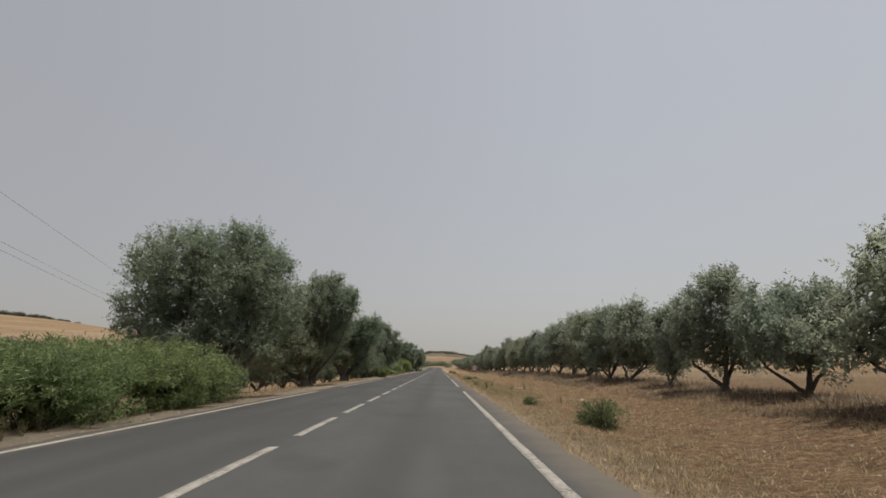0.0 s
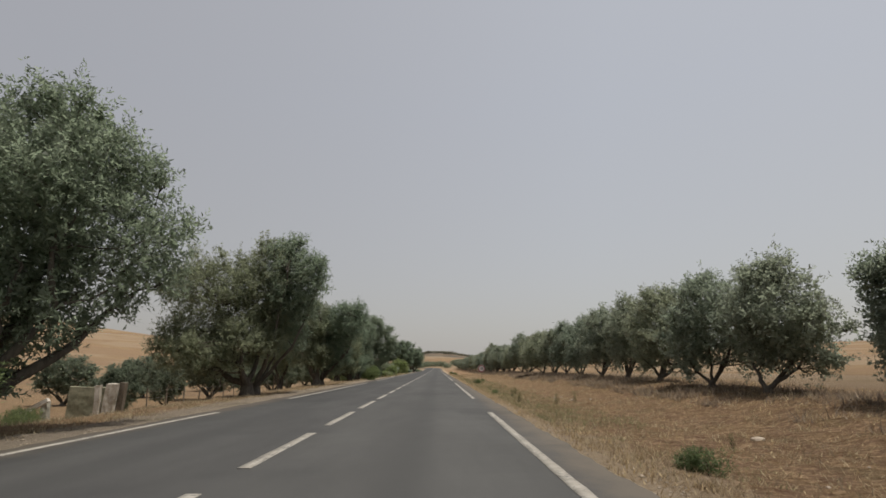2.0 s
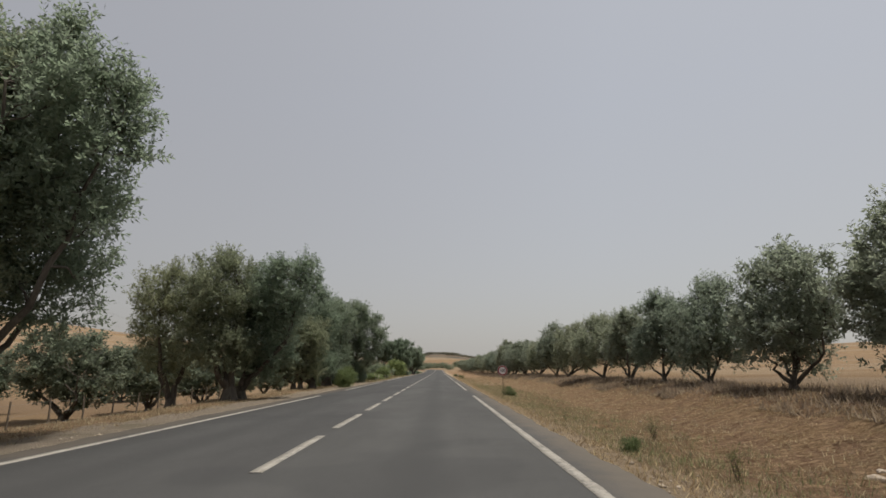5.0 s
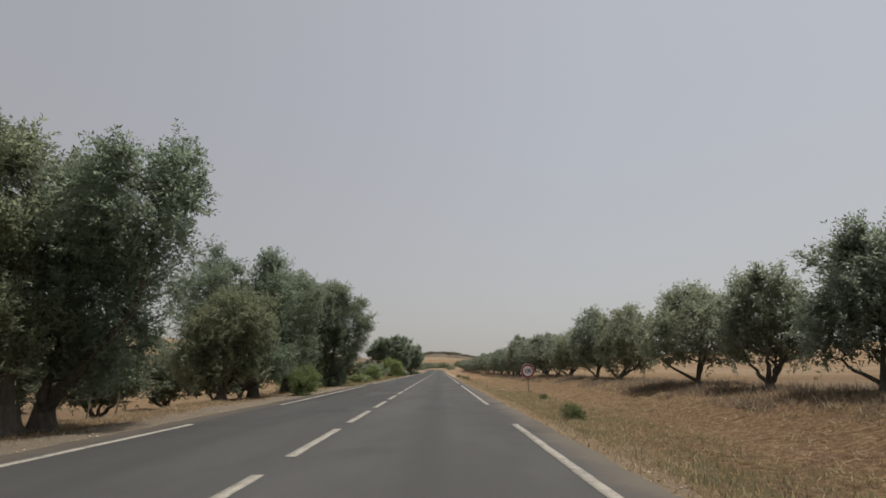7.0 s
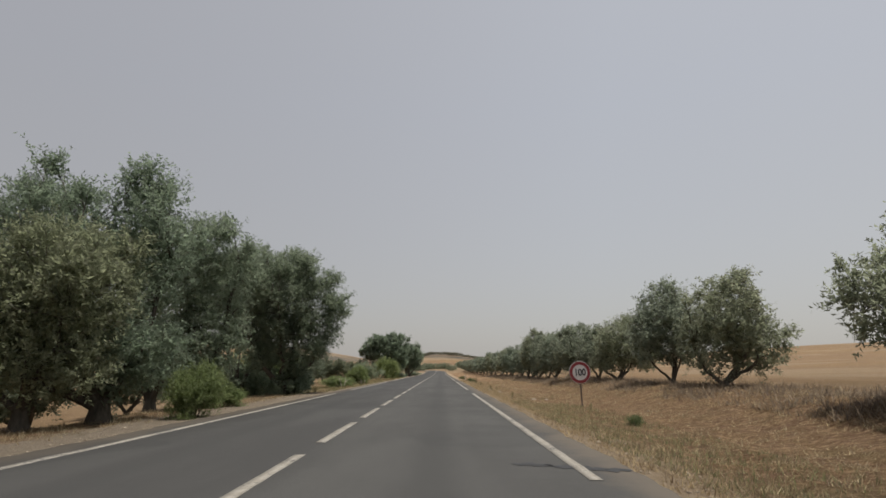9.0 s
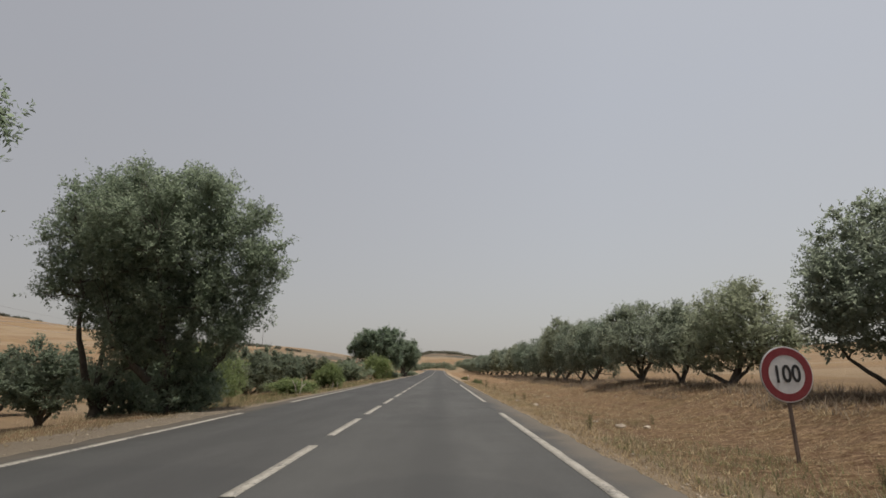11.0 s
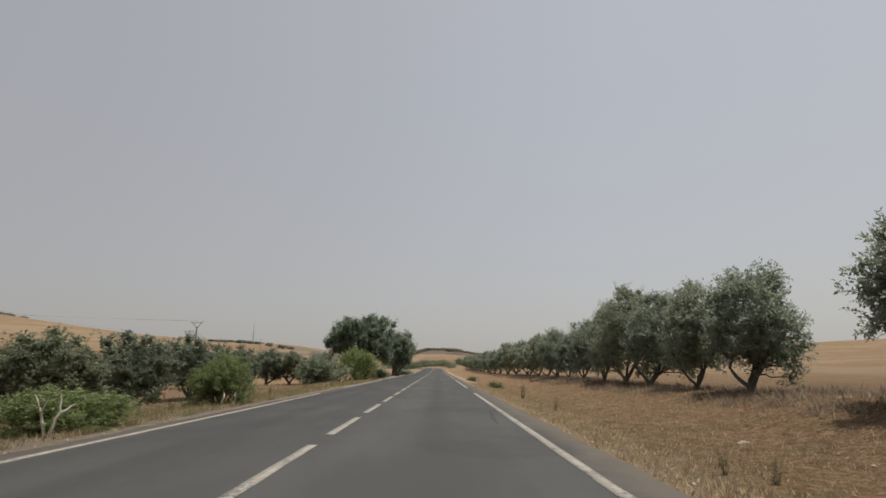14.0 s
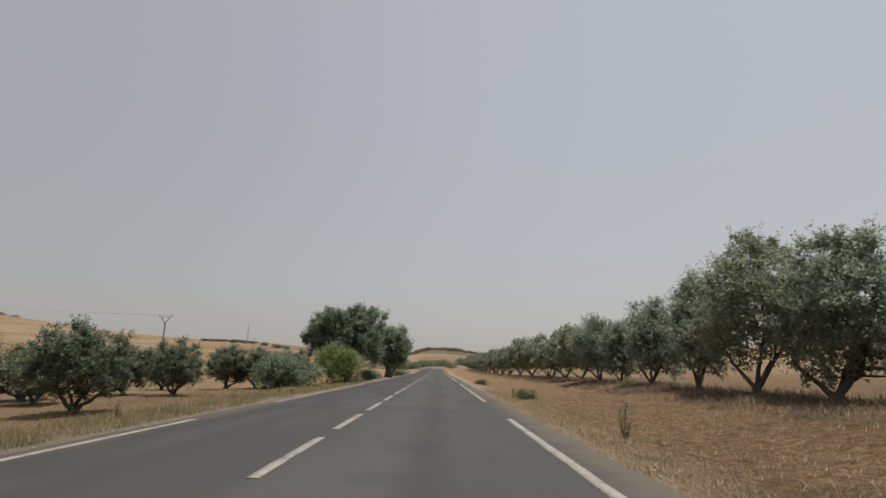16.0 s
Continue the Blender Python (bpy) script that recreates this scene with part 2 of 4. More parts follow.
SIGN_WHITE = plain_material("sign_white", (0.50, 0.49, 0.48), (0.60, 0.59, 0.57), 10.0, 0.45, 0.5, 0.05)
SIGN_BLACK = plain_material("sign_black", (0.014, 0.014, 0.015), (0.025, 0.025, 0.026), 10.0, 0.5, 0.4, 0.05)
SIGN_BACK = plain_material("sign_grey", (0.20, 0.20, 0.20), (0.30, 0.30, 0.30), 10.0, 0.6, 0.4, 0.05)
RUST_POLE = plain_material("rusty_pole", (0.100, 0.070, 0.055), (0.180, 0.135, 0.110), 16.0, 0.7, 0.4, 0.2)
STEEL = plain_material("dull_steel", (0.13, 0.13, 0.13), (0.22, 0.22, 0.21), 8.0, 0.6, 0.4, 0.1)
WIRE = plain_material("cable_grey", (0.24, 0.24, 0.245), (0.30, 0.30, 0.305), 3.0, 0.6, 0.4, 0.0)
TAR = plain_material("tar_seal", (0.018, 0.018, 0.018), (0.034, 0.033, 0.032), 9.0, 0.6, 0.4, 0.3)
RUBBLE = plain_material("gravel_chips", (0.20, 0.155, 0.11), (0.44, 0.37, 0.28), 4.0)


# ---- mesh helpers ----
def fast_mesh(name, verts, faces, material, smooth=False):
    """A mesh from arrays: verts (n, 3) and faces (m, k), all of k corners."""
    verts, faces = np.asarray(verts, np.float32), np.asarray(faces, np.int32)
    me = bpy.data.meshes.new(name)
    count, k = faces.shape
    me.vertices.add(len(verts))
    me.vertices.foreach_set("co", verts.ravel())
    me.loops.add(count * k)
    me.loops.foreach_set("vertex_index", faces.ravel())
    me.polygons.add(count)
    me.polygons.foreach_set("loop_start", np.arange(0, count * k, k, dtype=np.int32))
    if smooth:
        me.polygons.foreach_set("use_smooth", np.ones(count, bool))
    me.materials.append(material)
    me.update(calc_edges=True)
    me.validate()
    return me


def under(name, me, parent, label="", m=None):
    """Links a mesh as a part of its thing."""
    ob = new(name, me)
    ob.parent = parent
    if m is not None:
        ob.matrix_basis = m
    if label:
        ob["label"] = label
    return ob


def part(name, bm, material, parent, label="", smooth=False):
    me = bpy.data.meshes.new(name)
    bmesh.ops.recalc_face_normals(bm, faces=bm.faces)
    bm.to_mesh(me)
    bm.free()
    me.materials.append(material)
    if smooth:
        for p in me.polygons:
            p.use_smooth = True
    return under(name, me, parent, label)


def thing(name, label, category, at=None, group="", kind=""):
    ob = new(name)
    ob.empty_display_size = 0.3
    if at is not None:
        ob.matrix_basis = at
    return tagged(ob, label, category, group, kind)


def tube(points, radii, sides=7):
    """Rings along a bent line: verts and quads."""
    pts = np.asarray(points, float)
    way = np.gradient(pts, axis=0)
    way /= np.linalg.norm(way, axis=1)[:, None] + 1e-9
    ref = np.array([0.31, 0.17, 0.93]) if abs(way[0][2]) < 0.8 else np.array([0.95, 0.2, 0.1])
    u = np.cross(way, ref)
    u /= np.linalg.norm(u, axis=1)[:, None] + 1e-9
    w = np.cross(way, u)
    a = np.linspace(0, 2 * np.pi, sides, endpoint=False)
    ring = np.cos(a)[None, :, None] * u[:, None] + np.sin(a)[None, :, None] * w[:, None]
    v = (pts[:, None] + ring * np.asarray(radii)[:, None, None]).reshape(-1, 3)
    n = len(pts)
    i, j = np.meshgrid(np.arange(n - 1), np.arange(sides), indexing="ij")
    jj = (j + 1) % sides
    f = np.stack([i * sides + j, i * sides + jj, (i + 1) * sides + jj, (i + 1) * sides + j], -1).reshape(-1, 4)
    return v, f


def join(pieces):
    vs, fs, n = [], [], 0
    for v, f in pieces:
        vs.append(v)
        fs.append(f + n)
        n += len(v)
    return np.concatenate(vs), np.concatenate(fs)


def unit(v):
    return v / (np.linalg.norm(v, axis=-1, keepdims=True) + 1e-9)


def leaves(rng, at, way, per, length, width, spread=0.8, droop=0.0):
    """Leaf blades round sprigs: per leaves at each place, fanning out along its way, their upper sides turned outward."""
    n = len(at) * per
    base, d = np.repeat(at, per, 0), np.repeat(way, per, 0)
    base = base + d * rng.uniform(-0.7, 0.5, (n, 1)) * length * 1.3 + rng.normal(0, length * 0.34, (n, 3))
    tip = unit(d * 0.7 + rng.normal(0, spread, (n, 3)) - np.array([0, 0, droop]))
    face = unit(d + np.array([0, 0, 0.45]) + rng.normal(0, 0.45, (n, 3)))
    side = unit(np.cross(tip, face))
    up = np.cross(side, tip)
    ln = length * rng.uniform(0.6, 1.3, (n, 1))
    wd = width * rng.uniform(0.7, 1.3, (n, 1))
    mid = base + tip * ln * 0.48 + up * ln * 0.10
    v = np.stack([base - side * wd * 0.35, mid + side * wd * 0.62, base + tip * ln], 1).reshape(-1, 3)
    return v, np.arange(len(v)).reshape(-1, 3)


def clumps(rng, lobes, centre, half, count, per_clump, size, out=0.45):
    """Places and ways of sprigs gathered in small tufts over the lobes of a crown."""
    w = np.array([s ** 2 for _, s in lobes])
    pick = rng.choice(len(lobes), count, p=w / w.sum())
    C, S = np.array([c for c, _ in lobes])[pick], np.array([s for _, s in lobes])[pick]
    outward = unit((C - centre) / half + 1e-6)
    d = unit(unit(rng.normal(0, 1, (count, 3))) + outward * out + np.array([0, 0, 0.15]))
    heart = C + d * (S * rng.uniform(0.66, 1.02, count))[:, None]
    heart, d = np.repeat(heart, per_clump, 0), np.repeat(d, per_clump, 0)
    r = np.repeat(size * rng.uniform(0.6, 1.35, count), per_clump)
    e = unit(rng.normal(0, 1, (count * per_clump, 3)) + d * 0.7 + np.array([0, 0, 0.45]))
    at = heart + e * (r * rng.uniform(0.15, 1.0, count * per_clump) ** 0.5)[:, None] * np.array([1, 1, 1.15])
    return at, unit(e + d * 0.35 + np.array([0, 0, 0.35]))


def bent(rng, a, b, steps, wobble):
    t = np.linspace(0, 1, steps)[:, None]
    p = np.asarray(a)[None] * (1 - t) + np.asarray(b)[None] * t
    p[1:-1] += rng.normal(0, wobble, (steps - 2, 3))
    return p


# ---- the ground: one sheet to the horizon ----
def smooth(v, lo, hi):
    t = np.clip((v - lo) / (hi - lo), 0, 1)
    return t * t * (3 - 2 * t)


def far_rise(y):
    return 1.25 * smooth(np.asarray(y, float), 195, 330)


def far_bend(y):
    """How far the road swings to the left beyond the straight."""
    return -7.0 * (np.maximum(np.asarray(y, float) - 262, 0) / 70) ** 2


def ground_z(x, y):
    """Height of the land: level road, shallow verges, rising fields and hills."""
    x, y = np.asarray(x, float), np.asarray(y, float)
    right = -0.06 * smooth(x, 3.9, 4.6) - 0.14 * smooth(x, 4.6, 6.4) + (0.50 + 0.24 * smooth(y, 20, 40) * (1 - smooth(y, 92, 106))) * smooth(x, 7.5, 12.0)
    left = -0.05 * smooth(-x, 3.8, 4.6) - 0.12 * smooth(-x, 4.8, 6.8) - 1.25 * smooth(-x, 7.0, 14.0) * (1 - 0.45 * smooth(y, 112, 134))
    z = right + left - 0.05 + far_rise(y)
    z = z + 0.05 * np.sin(x * 0.9 + y * 0.23) * np.sin(y * 0.41 + 1.3) * smooth(np.abs(x), 4.4, 8.0)
    # clods and tussock humps off the asphalt
    lumps = sum(np.sin(x * math.cos(q) * f + y * math.sin(q) * f + q * 7.1) for q, f in ((0.4, 5.1), (1.3, 6.3), (2.2, 4.4), (2.9, 7.7), (0.9, 9.4), (1.9, 11.0))) / 6
    z = z + 0.085 * lumps * smooth(np.abs(x), 4.5, 5.6) * (1 - smooth(np.abs(x), 14, 17)) * (1 - smooth(y, 125, 145))
    # fields climb away on both sides
    z = z + 17.0 * smooth(x, 45, 430) + 2.0 * np.sin(x * 0.012 + y * 0.006) * smooth(x, 60, 300)
    sweep = 0.62 + 0.38 * smooth(-x / np.maximum(y + 40, 20), 0.28, 0.75)
    z = z + 35.0 * sweep * smooth(-x, 40, 520) + 15.0 * smooth(y, 240, 600) * smooth(-x, 50, 150) + 1.8 * np.sin(y * 0.011 + x * 0.008) * smooth(-x, 80, 300)
    # a low scrubby hill closes the road ahead
    z = z + (8.0 + 4.6 * np.exp(-((x + 1) / 24.0) ** 2)) * np.exp(-((x - 6) / 66.0) ** 2) * smooth(y, 345, 450)
    z = z + 6.0 * smooth(y, 340, 520) * (1 - np.exp(-(x / 60.0) ** 2))
    return z


def axis(near, step, far, grow):
    out, v, s = [0.0], 0.0, step
    while v < far:
        if v >= near:
            s *= grow
        v += s
        out.append(v)
    return np.array(out)


gx = axis(15, 0.24, 2600, 1.15)
gx = np.concatenate([-gx[:0:-1], gx])
gy = np.concatenate([-axis(10, 2.0, 700, 1.2)[:0:-1], axis(126, 0.34, 3800, 1.10)])
GX, GY = np.meshgrid(gx, gy, indexing="ij")
GZ = ground_z(GX, GY)
gi, gj = np.meshgrid(np.arange(len(gx) - 1), np.arange(len(gy) - 1), indexing="ij")
quad = gi * len(gy) + gj
ground = new("ground", fast_mesh("ground", np.stack([GX, GY, GZ], -1).reshape(-1, 3),
             np.stack([quad, quad + len(gy), quad + len(gy) + 1, quad + 1], -1).reshape(-1, 4), GROUND, True))
tagged(ground, "dry straw-covered verge, stubble fields and tan hills", "ground", kind="structure")


# ---- the road ----
def ragged(y, seed, amount):
    return amount * (np.sin(y * 1.7 + seed) * 0.4 + np.sin(y * 4.3 + seed * 2.1) * 0.3 + np.sin(y * 9.7 + seed * 0.7) * 0.3)


def road_mesh():
    ys = np.concatenate([np.arange(-60, 130, 0.25), np.arange(130, 344, 2.0)])
    rise, bend = far_rise(ys), far_bend(ys)
    cols = [(-3.84, ragged(ys, 1.0, 0.09), -0.09), (-3.84, ragged(ys, 1.0, 0.09), 0.0), (-2.0, 0, 0.012), (0.0, 0, 0.02),
            (2.0, 0, 0.012), (4.05, ragged(ys, 5.0, 0.06), 0.0), (4.05, ragged(ys, 5.0, 0.06), -0.12)]
    v = np.stack([np.stack([np.zeros_like(ys) + a + b + bend, ys, np.zeros_like(ys) + c + rise], -1) for a, b, c in cols], 1)
    n, k = len(ys), len(cols)
    i, j = np.meshgrid(np.arange(n - 1), np.arange(k - 1), indexing="ij")
    q = i * k + j
    f = np.stack([q, q + 1, q + k + 1, q + k], -1).reshape(-1, 4)
    return fast_mesh("road", v.reshape(-1, 3), f, ASPHALT)


road = tagged(new("road", road_mesh()), "worn grey asphalt two-lane road with sandy edges", "road", kind="structure")


def crown_z(x):
    return np.interp(abs(x), [0, 2, 4], [0.02, 0.012, 0.0])


# the left edge line wanders a little
LEFT_Y = [-60, 10, 22, 35, 62, 85, 100, 115, 400]
LEFT_X = [-3.48, -3.48, -3.50, -3.25, -3.20, -3.40, -3.45, -3.60, -3.60]


def stripe(name, x, y0, y1, width, rng):
    """A painted stripe lying on the asphalt with slightly eaten edges and ends."""
    n = max(4, int((y1 - y0) / 0.35))
    ys = np.linspace(y0, y1, n)
    e = rng.normal(0, 0.004, (n, 2))
    x0 = x
    x = np.interp(ys, LEFT_Y, LEFT_X) if x < -1 else x + 0 * ys
    xs = np.stack([x - width / 2 + e[:, 0], x - width / 2 + e[:, 0], x + width / 2 + e[:, 1], x + width / 2 + e[:, 1]], 1)
    x = x + far_bend(ys)
    top = crown_z(x0) + 0.0075
    zs = np.array([top - 0.007, top, top, top - 0.007])
    v = np.stack([xs, np.repeat(ys[:, None], 4, 1) + rng.normal(0, 0.006, (n, 1)), zs[None] + far_rise(ys)[:, None]], -1)
    i, j = np.meshgrid(np.arange(n - 1), np.arange(3), indexing="ij")
    q = i * 4 + j
    return fast_mesh(name, v.reshape(-1, 3), np.stack([q, q + 1, q + 5, q + 4], -1).reshape(-1, 4), PAINT)


rng = np.random.default_rng(3)
centre = thing("centre_line", "broken white centre line, worn paint on asphalt", "road marking", kind="structure")
for k in range(-4, 72):
    gap = 8.35 + 4.42 * k
    under("dash", stripe("dash", 0.0, gap + 0.60, gap + 4.42 - 0.60, 0.14, rng), centre)
for side, x in (("right_edge_line", 3.45), ("left_edge_line", -3.45)):
    line = thing(side, "long broken white edge line, worn paint on asphalt", "road marking", kind="structure")
    gaps = [(-29.4, -23.6), (-1.9, 3.9), (25.5, 31.6), (53.0, 59.2), (80.3, 85.1), (108.3, 114.4)]
    gaps += [(135.6 + 27.5 * k, 141.4 + 27.5 * k) for k in range(8)]
    for k in range(len(gaps) - 1):
        under("dash", stripe("dash", x, gaps[k][1], gaps[k + 1][0], 0.14, rng), line)


def tar_crack(label, start, end, width, seed):
    """A sealed or open crack, a thin raised dark seam on the asphalt."""
    r = np.random.default_rng(seed)
    p = bent(r, start, end, 16, 0.045)
    w = width * r.uniform(0.4, 1.3, 16)
    d = unit(np.gradient(p, axis=0)) @ np.array([[0, 1, 0], [-1, 0, 0], [0, 0, 0]], float)
    v = np.stack([p + d * w[:, None], p - d * w[:, None]], 1)
    v[..., 2] = np.vectorize(crown_z)(v[..., 0]) + 0.005
    q = np.arange(15) * 2
    me = fast_mesh("road_crack", v.reshape(-1, 3), np.stack([q, q + 1, q + 3, q + 2], -1), TAR)
    return tagged(new("road_crack", me), label, "road crack", kind="structure")


tar_crack("dark tar seam across the asphalt edge", (2.75, 60.2, 0), (5.0 - 1.0, 59.75, 0), 0.10, 5)
tar_crack("thin dark crack in the asphalt", (3.25, 82.9, 0), (3.62, 80.0, 0), 0.013, 6)
tar_crack("thin dark crack in the asphalt", (3.2, 98.5, 0), (3.02, 94.9, 0), 0.013, 7)


# ---- trees ----
def sprays(r, at, way, per, reach, leaf, spread=0.85):
    """Leafy shoots: per narrow leaves set along a twig of length reach at each place, pointing along its way."""
    n = len(at) * per
    base, d = np.repeat(at, per, 0), np.repeat(way, per, 0)
    s = np.repeat(reach, per)[:, None] * r.uniform(0.0, 1.0, (n, 1))
    side = unit(np.cross(d, r.normal(0, 1, (n, 3))))
    tip = unit(d * 0.62 + side * spread + r.normal(0, 0.18, (n, 3)))
    across = unit(np.cross(tip, r.normal(0, 1, (n, 3)) + np.array([0, 0, 0.7])))
    ln, wd = leaf[0] * r.uniform(0.6, 1.35, (n, 1)), leaf[1] * r.uniform(0.7, 1.3, (n, 1))
    foot = base + d * s + side * leaf[0] * 0.12 + r.normal(0, leaf[0] * 0.16, (n, 3))
    v = np.stack([foot - across * wd * 0.35, foot + tip * ln * 0.45 + across * wd * 0.62, foot + tip * ln], 1).reshape(-1, 3)
    return v, np.arange(len(v)).reshape(-1, 3)


def tree(name, label, category, seed, domes, stems, girth, fork, shoots, per, leaf, material, group="", lobe=0.62, reach=0.34, boughs=True, core=40, foot=(0, 0)):
    """An old tree: one flared foot that forks into arching stems, limbs, and a crown of leafy shoots.
    domes: the rounded masses of the crown, as centre x, y, z and half widths x, y, z from the foot."""
    r = np.random.default_rng(seed)
    root = thing(name, label, category, group=group)
    D = np.array(domes, float)
    bulk = D[:, 3] * D[:, 4] * D[:, 5]
    share = bulk ** 0.72 / (bulk ** 0.72).sum()
    # lobes gather near the outer shell of the masses, uneven in size
    lobes, tries = [], 0
    want = int(sum(4.2 * (a * b + b * c + a * c) for a, b, c in D[:, 3:]) / (lobe * lobe * 6.0)) + 6
    while len(lobes) < want and tries < 6000:
        tries += 1
        g = D[r.choice(len(D), p=share)]
        d = unit(r.normal(0, 1, 3)) * r.uniform(0.12, 1.0) ** 0.45
        size = lobe * r.uniform(0.62, 1.30)
        c = g[:3] + d * np.maximum(g[3:] - size * 0.85 - reach * 0.4, 0.1)
        if d[2] < 0:
            c[2] = g[2] + d[2] * 0.86 * max(g[5] - size * 0.7, 0.1)
        if all(np.linalg.norm(c - o[0]) > 0.66 * (size + o[1]) for o in lobes):
            lobes.append((c, size))
    # small plumes stand out of the top and the sides
    for _ in range(want // 2 + 3):
        g = D[r.choice(len(D), p=share)]
        d = unit(r.normal(0, 1, 3) + np.array([0, 0, 0.9]))
        d[2] = abs(d[2])
        size = lobe * r.uniform(0.34, 0.66)
        lobes.append((g[:3] + d * (g[3:] - reach * 0.5 + lobe * r.uniform(-0.75, 0.30)), size))
    # foot, stems and limbs
    start = np.array([0, 0, fork * 0.55])
    base = tube([(0, 0, -0.25), (0.02, 0, 0.02), (foot[0] * 0.4, foot[1] * 0.4, fork * 0.4), (foot[0], foot[1], fork * 0.85)],
                girth * np.array([1.55, 1.25, 0.95, 0.72]), 11)
    bark = [("trunk", base)]
    stem_pts = []
    for k in range(stems):
        a = k * 6.283 / stems + r.uniform(-0.5, 0.5)
        g = D[k % len(D)]
        aim = g[:3] + np.array([math.cos(a) * g[3] * r.uniform(0.35, 0.7), math.sin(a) * g[4] * r.uniform(0.35, 0.7), g[5] * r.uniform(-0.1, 0.35)])
        knee = np.array([aim[0] * r.uniform(0.55, 0.75), aim[1] * r.uniform(0.55, 0.75), fork + (aim[2] - fork) * r.uniform(0.28, 0.42)])
        p = np.concatenate([bent(r, start + np.array([foot[0] * 0.5, foot[1] * 0.5, 0]), knee, 6, girth * 0.14), bent(r, knee, aim, 6, lobe * 0.10)[1:]])
        rad = girth * r.uniform(0.62, 0.86) / (stems ** 0.22) * np.interp(np.linspace(0, 1, len(p)), [0, 0.12, 0.4, 1], [1.0, 0.86, 0.62, 0.14])
        bark.append(("stem", tube(p, rad, 9)))
        stem_pts.append((p, rad))
    for part_name, (v, f) in bark:
        under(part_name, fast_mesh(part_name, v, f, BARK, True), root)
    allp = np.concatenate([p[3:] for p, _ in stem_pts])
    allr = np.concatenate([q[3:] for _, q in stem_pts])
    wood = []
    for c, size in lobes:
        d = np.linalg.norm(allp - c, axis=1) + 1.2 * np.maximum(0, allp[:, 2] - c[2])
        k = int(np.argmin(d))
        p = bent(r, allp[k], c, 5, size * 0.12)
        bough = [tube(p, np.linspace(min(allr[k] * 0.6, 0.045), 0.008, 5), 5 if size > lobe * 0.6 else 3)]
        for _ in range(3 if boughs else 0):
            e = c + unit(r.normal(0, 1, 3)) * size * 0.8
            bough.append(tube(bent(r, p[3], e, 4, size * 0.05), [0.012, 0.009, 0.007, 0.004], 3))
        if boughs and size > lobe * 0.6:
            under("branch", fast_mesh("branch", *join(bough), BARK, True), root)
        else:
            wood += bough
    if wood:
        tagged(under("twigwork", fast_mesh("twigwork", *join(wood), BARK, True), root), kind="stuff")
    # shoots grow out of the lobes, most of them upward
    C, S = np.array([c for c, _ in lobes]), np.array([s for _, s in lobes])
    pick = r.choice(len(lobes), shoots, p=S ** 1.7 / (S ** 1.7).sum())
    d = unit(r.normal(0, 1, (shoots, 3)) + np.array([0, 0, 0.22]))
    at = C[pick] + d * (S[pick] * r.uniform(0.30, 0.92, shoots))[:, None]
    way = unit(d + np.array([0, 0, 0.55]) + r.normal(0, 0.38, (shoots, 3)))
    length = reach * r.uniform(0.55, 1.25, shoots) * np.where(r.uniform(0, 1, shoots) < 0.06, 1.7, 1.0)
    outer = sprays(r, at, way, per, length, leaf)
    # older, broader leaves close the inside of each lobe
    ni = len(lobes) * core
    pick = np.repeat(np.arange(len(lobes)), core)
    d = unit(r.normal(0, 1, (ni, 3)))
    inner = leaves(r, C[pick] + d * (S[pick] * r.uniform(0.05, 0.6, ni))[:, None], unit(d + r.normal(0, 0.8, (ni, 3))), 2, leaf[0] * 1.5, leaf[1] * 2.4, 0.9)
    under("crown", fast_mesh("crown", *join([outer, inner]), material), root)
    return root


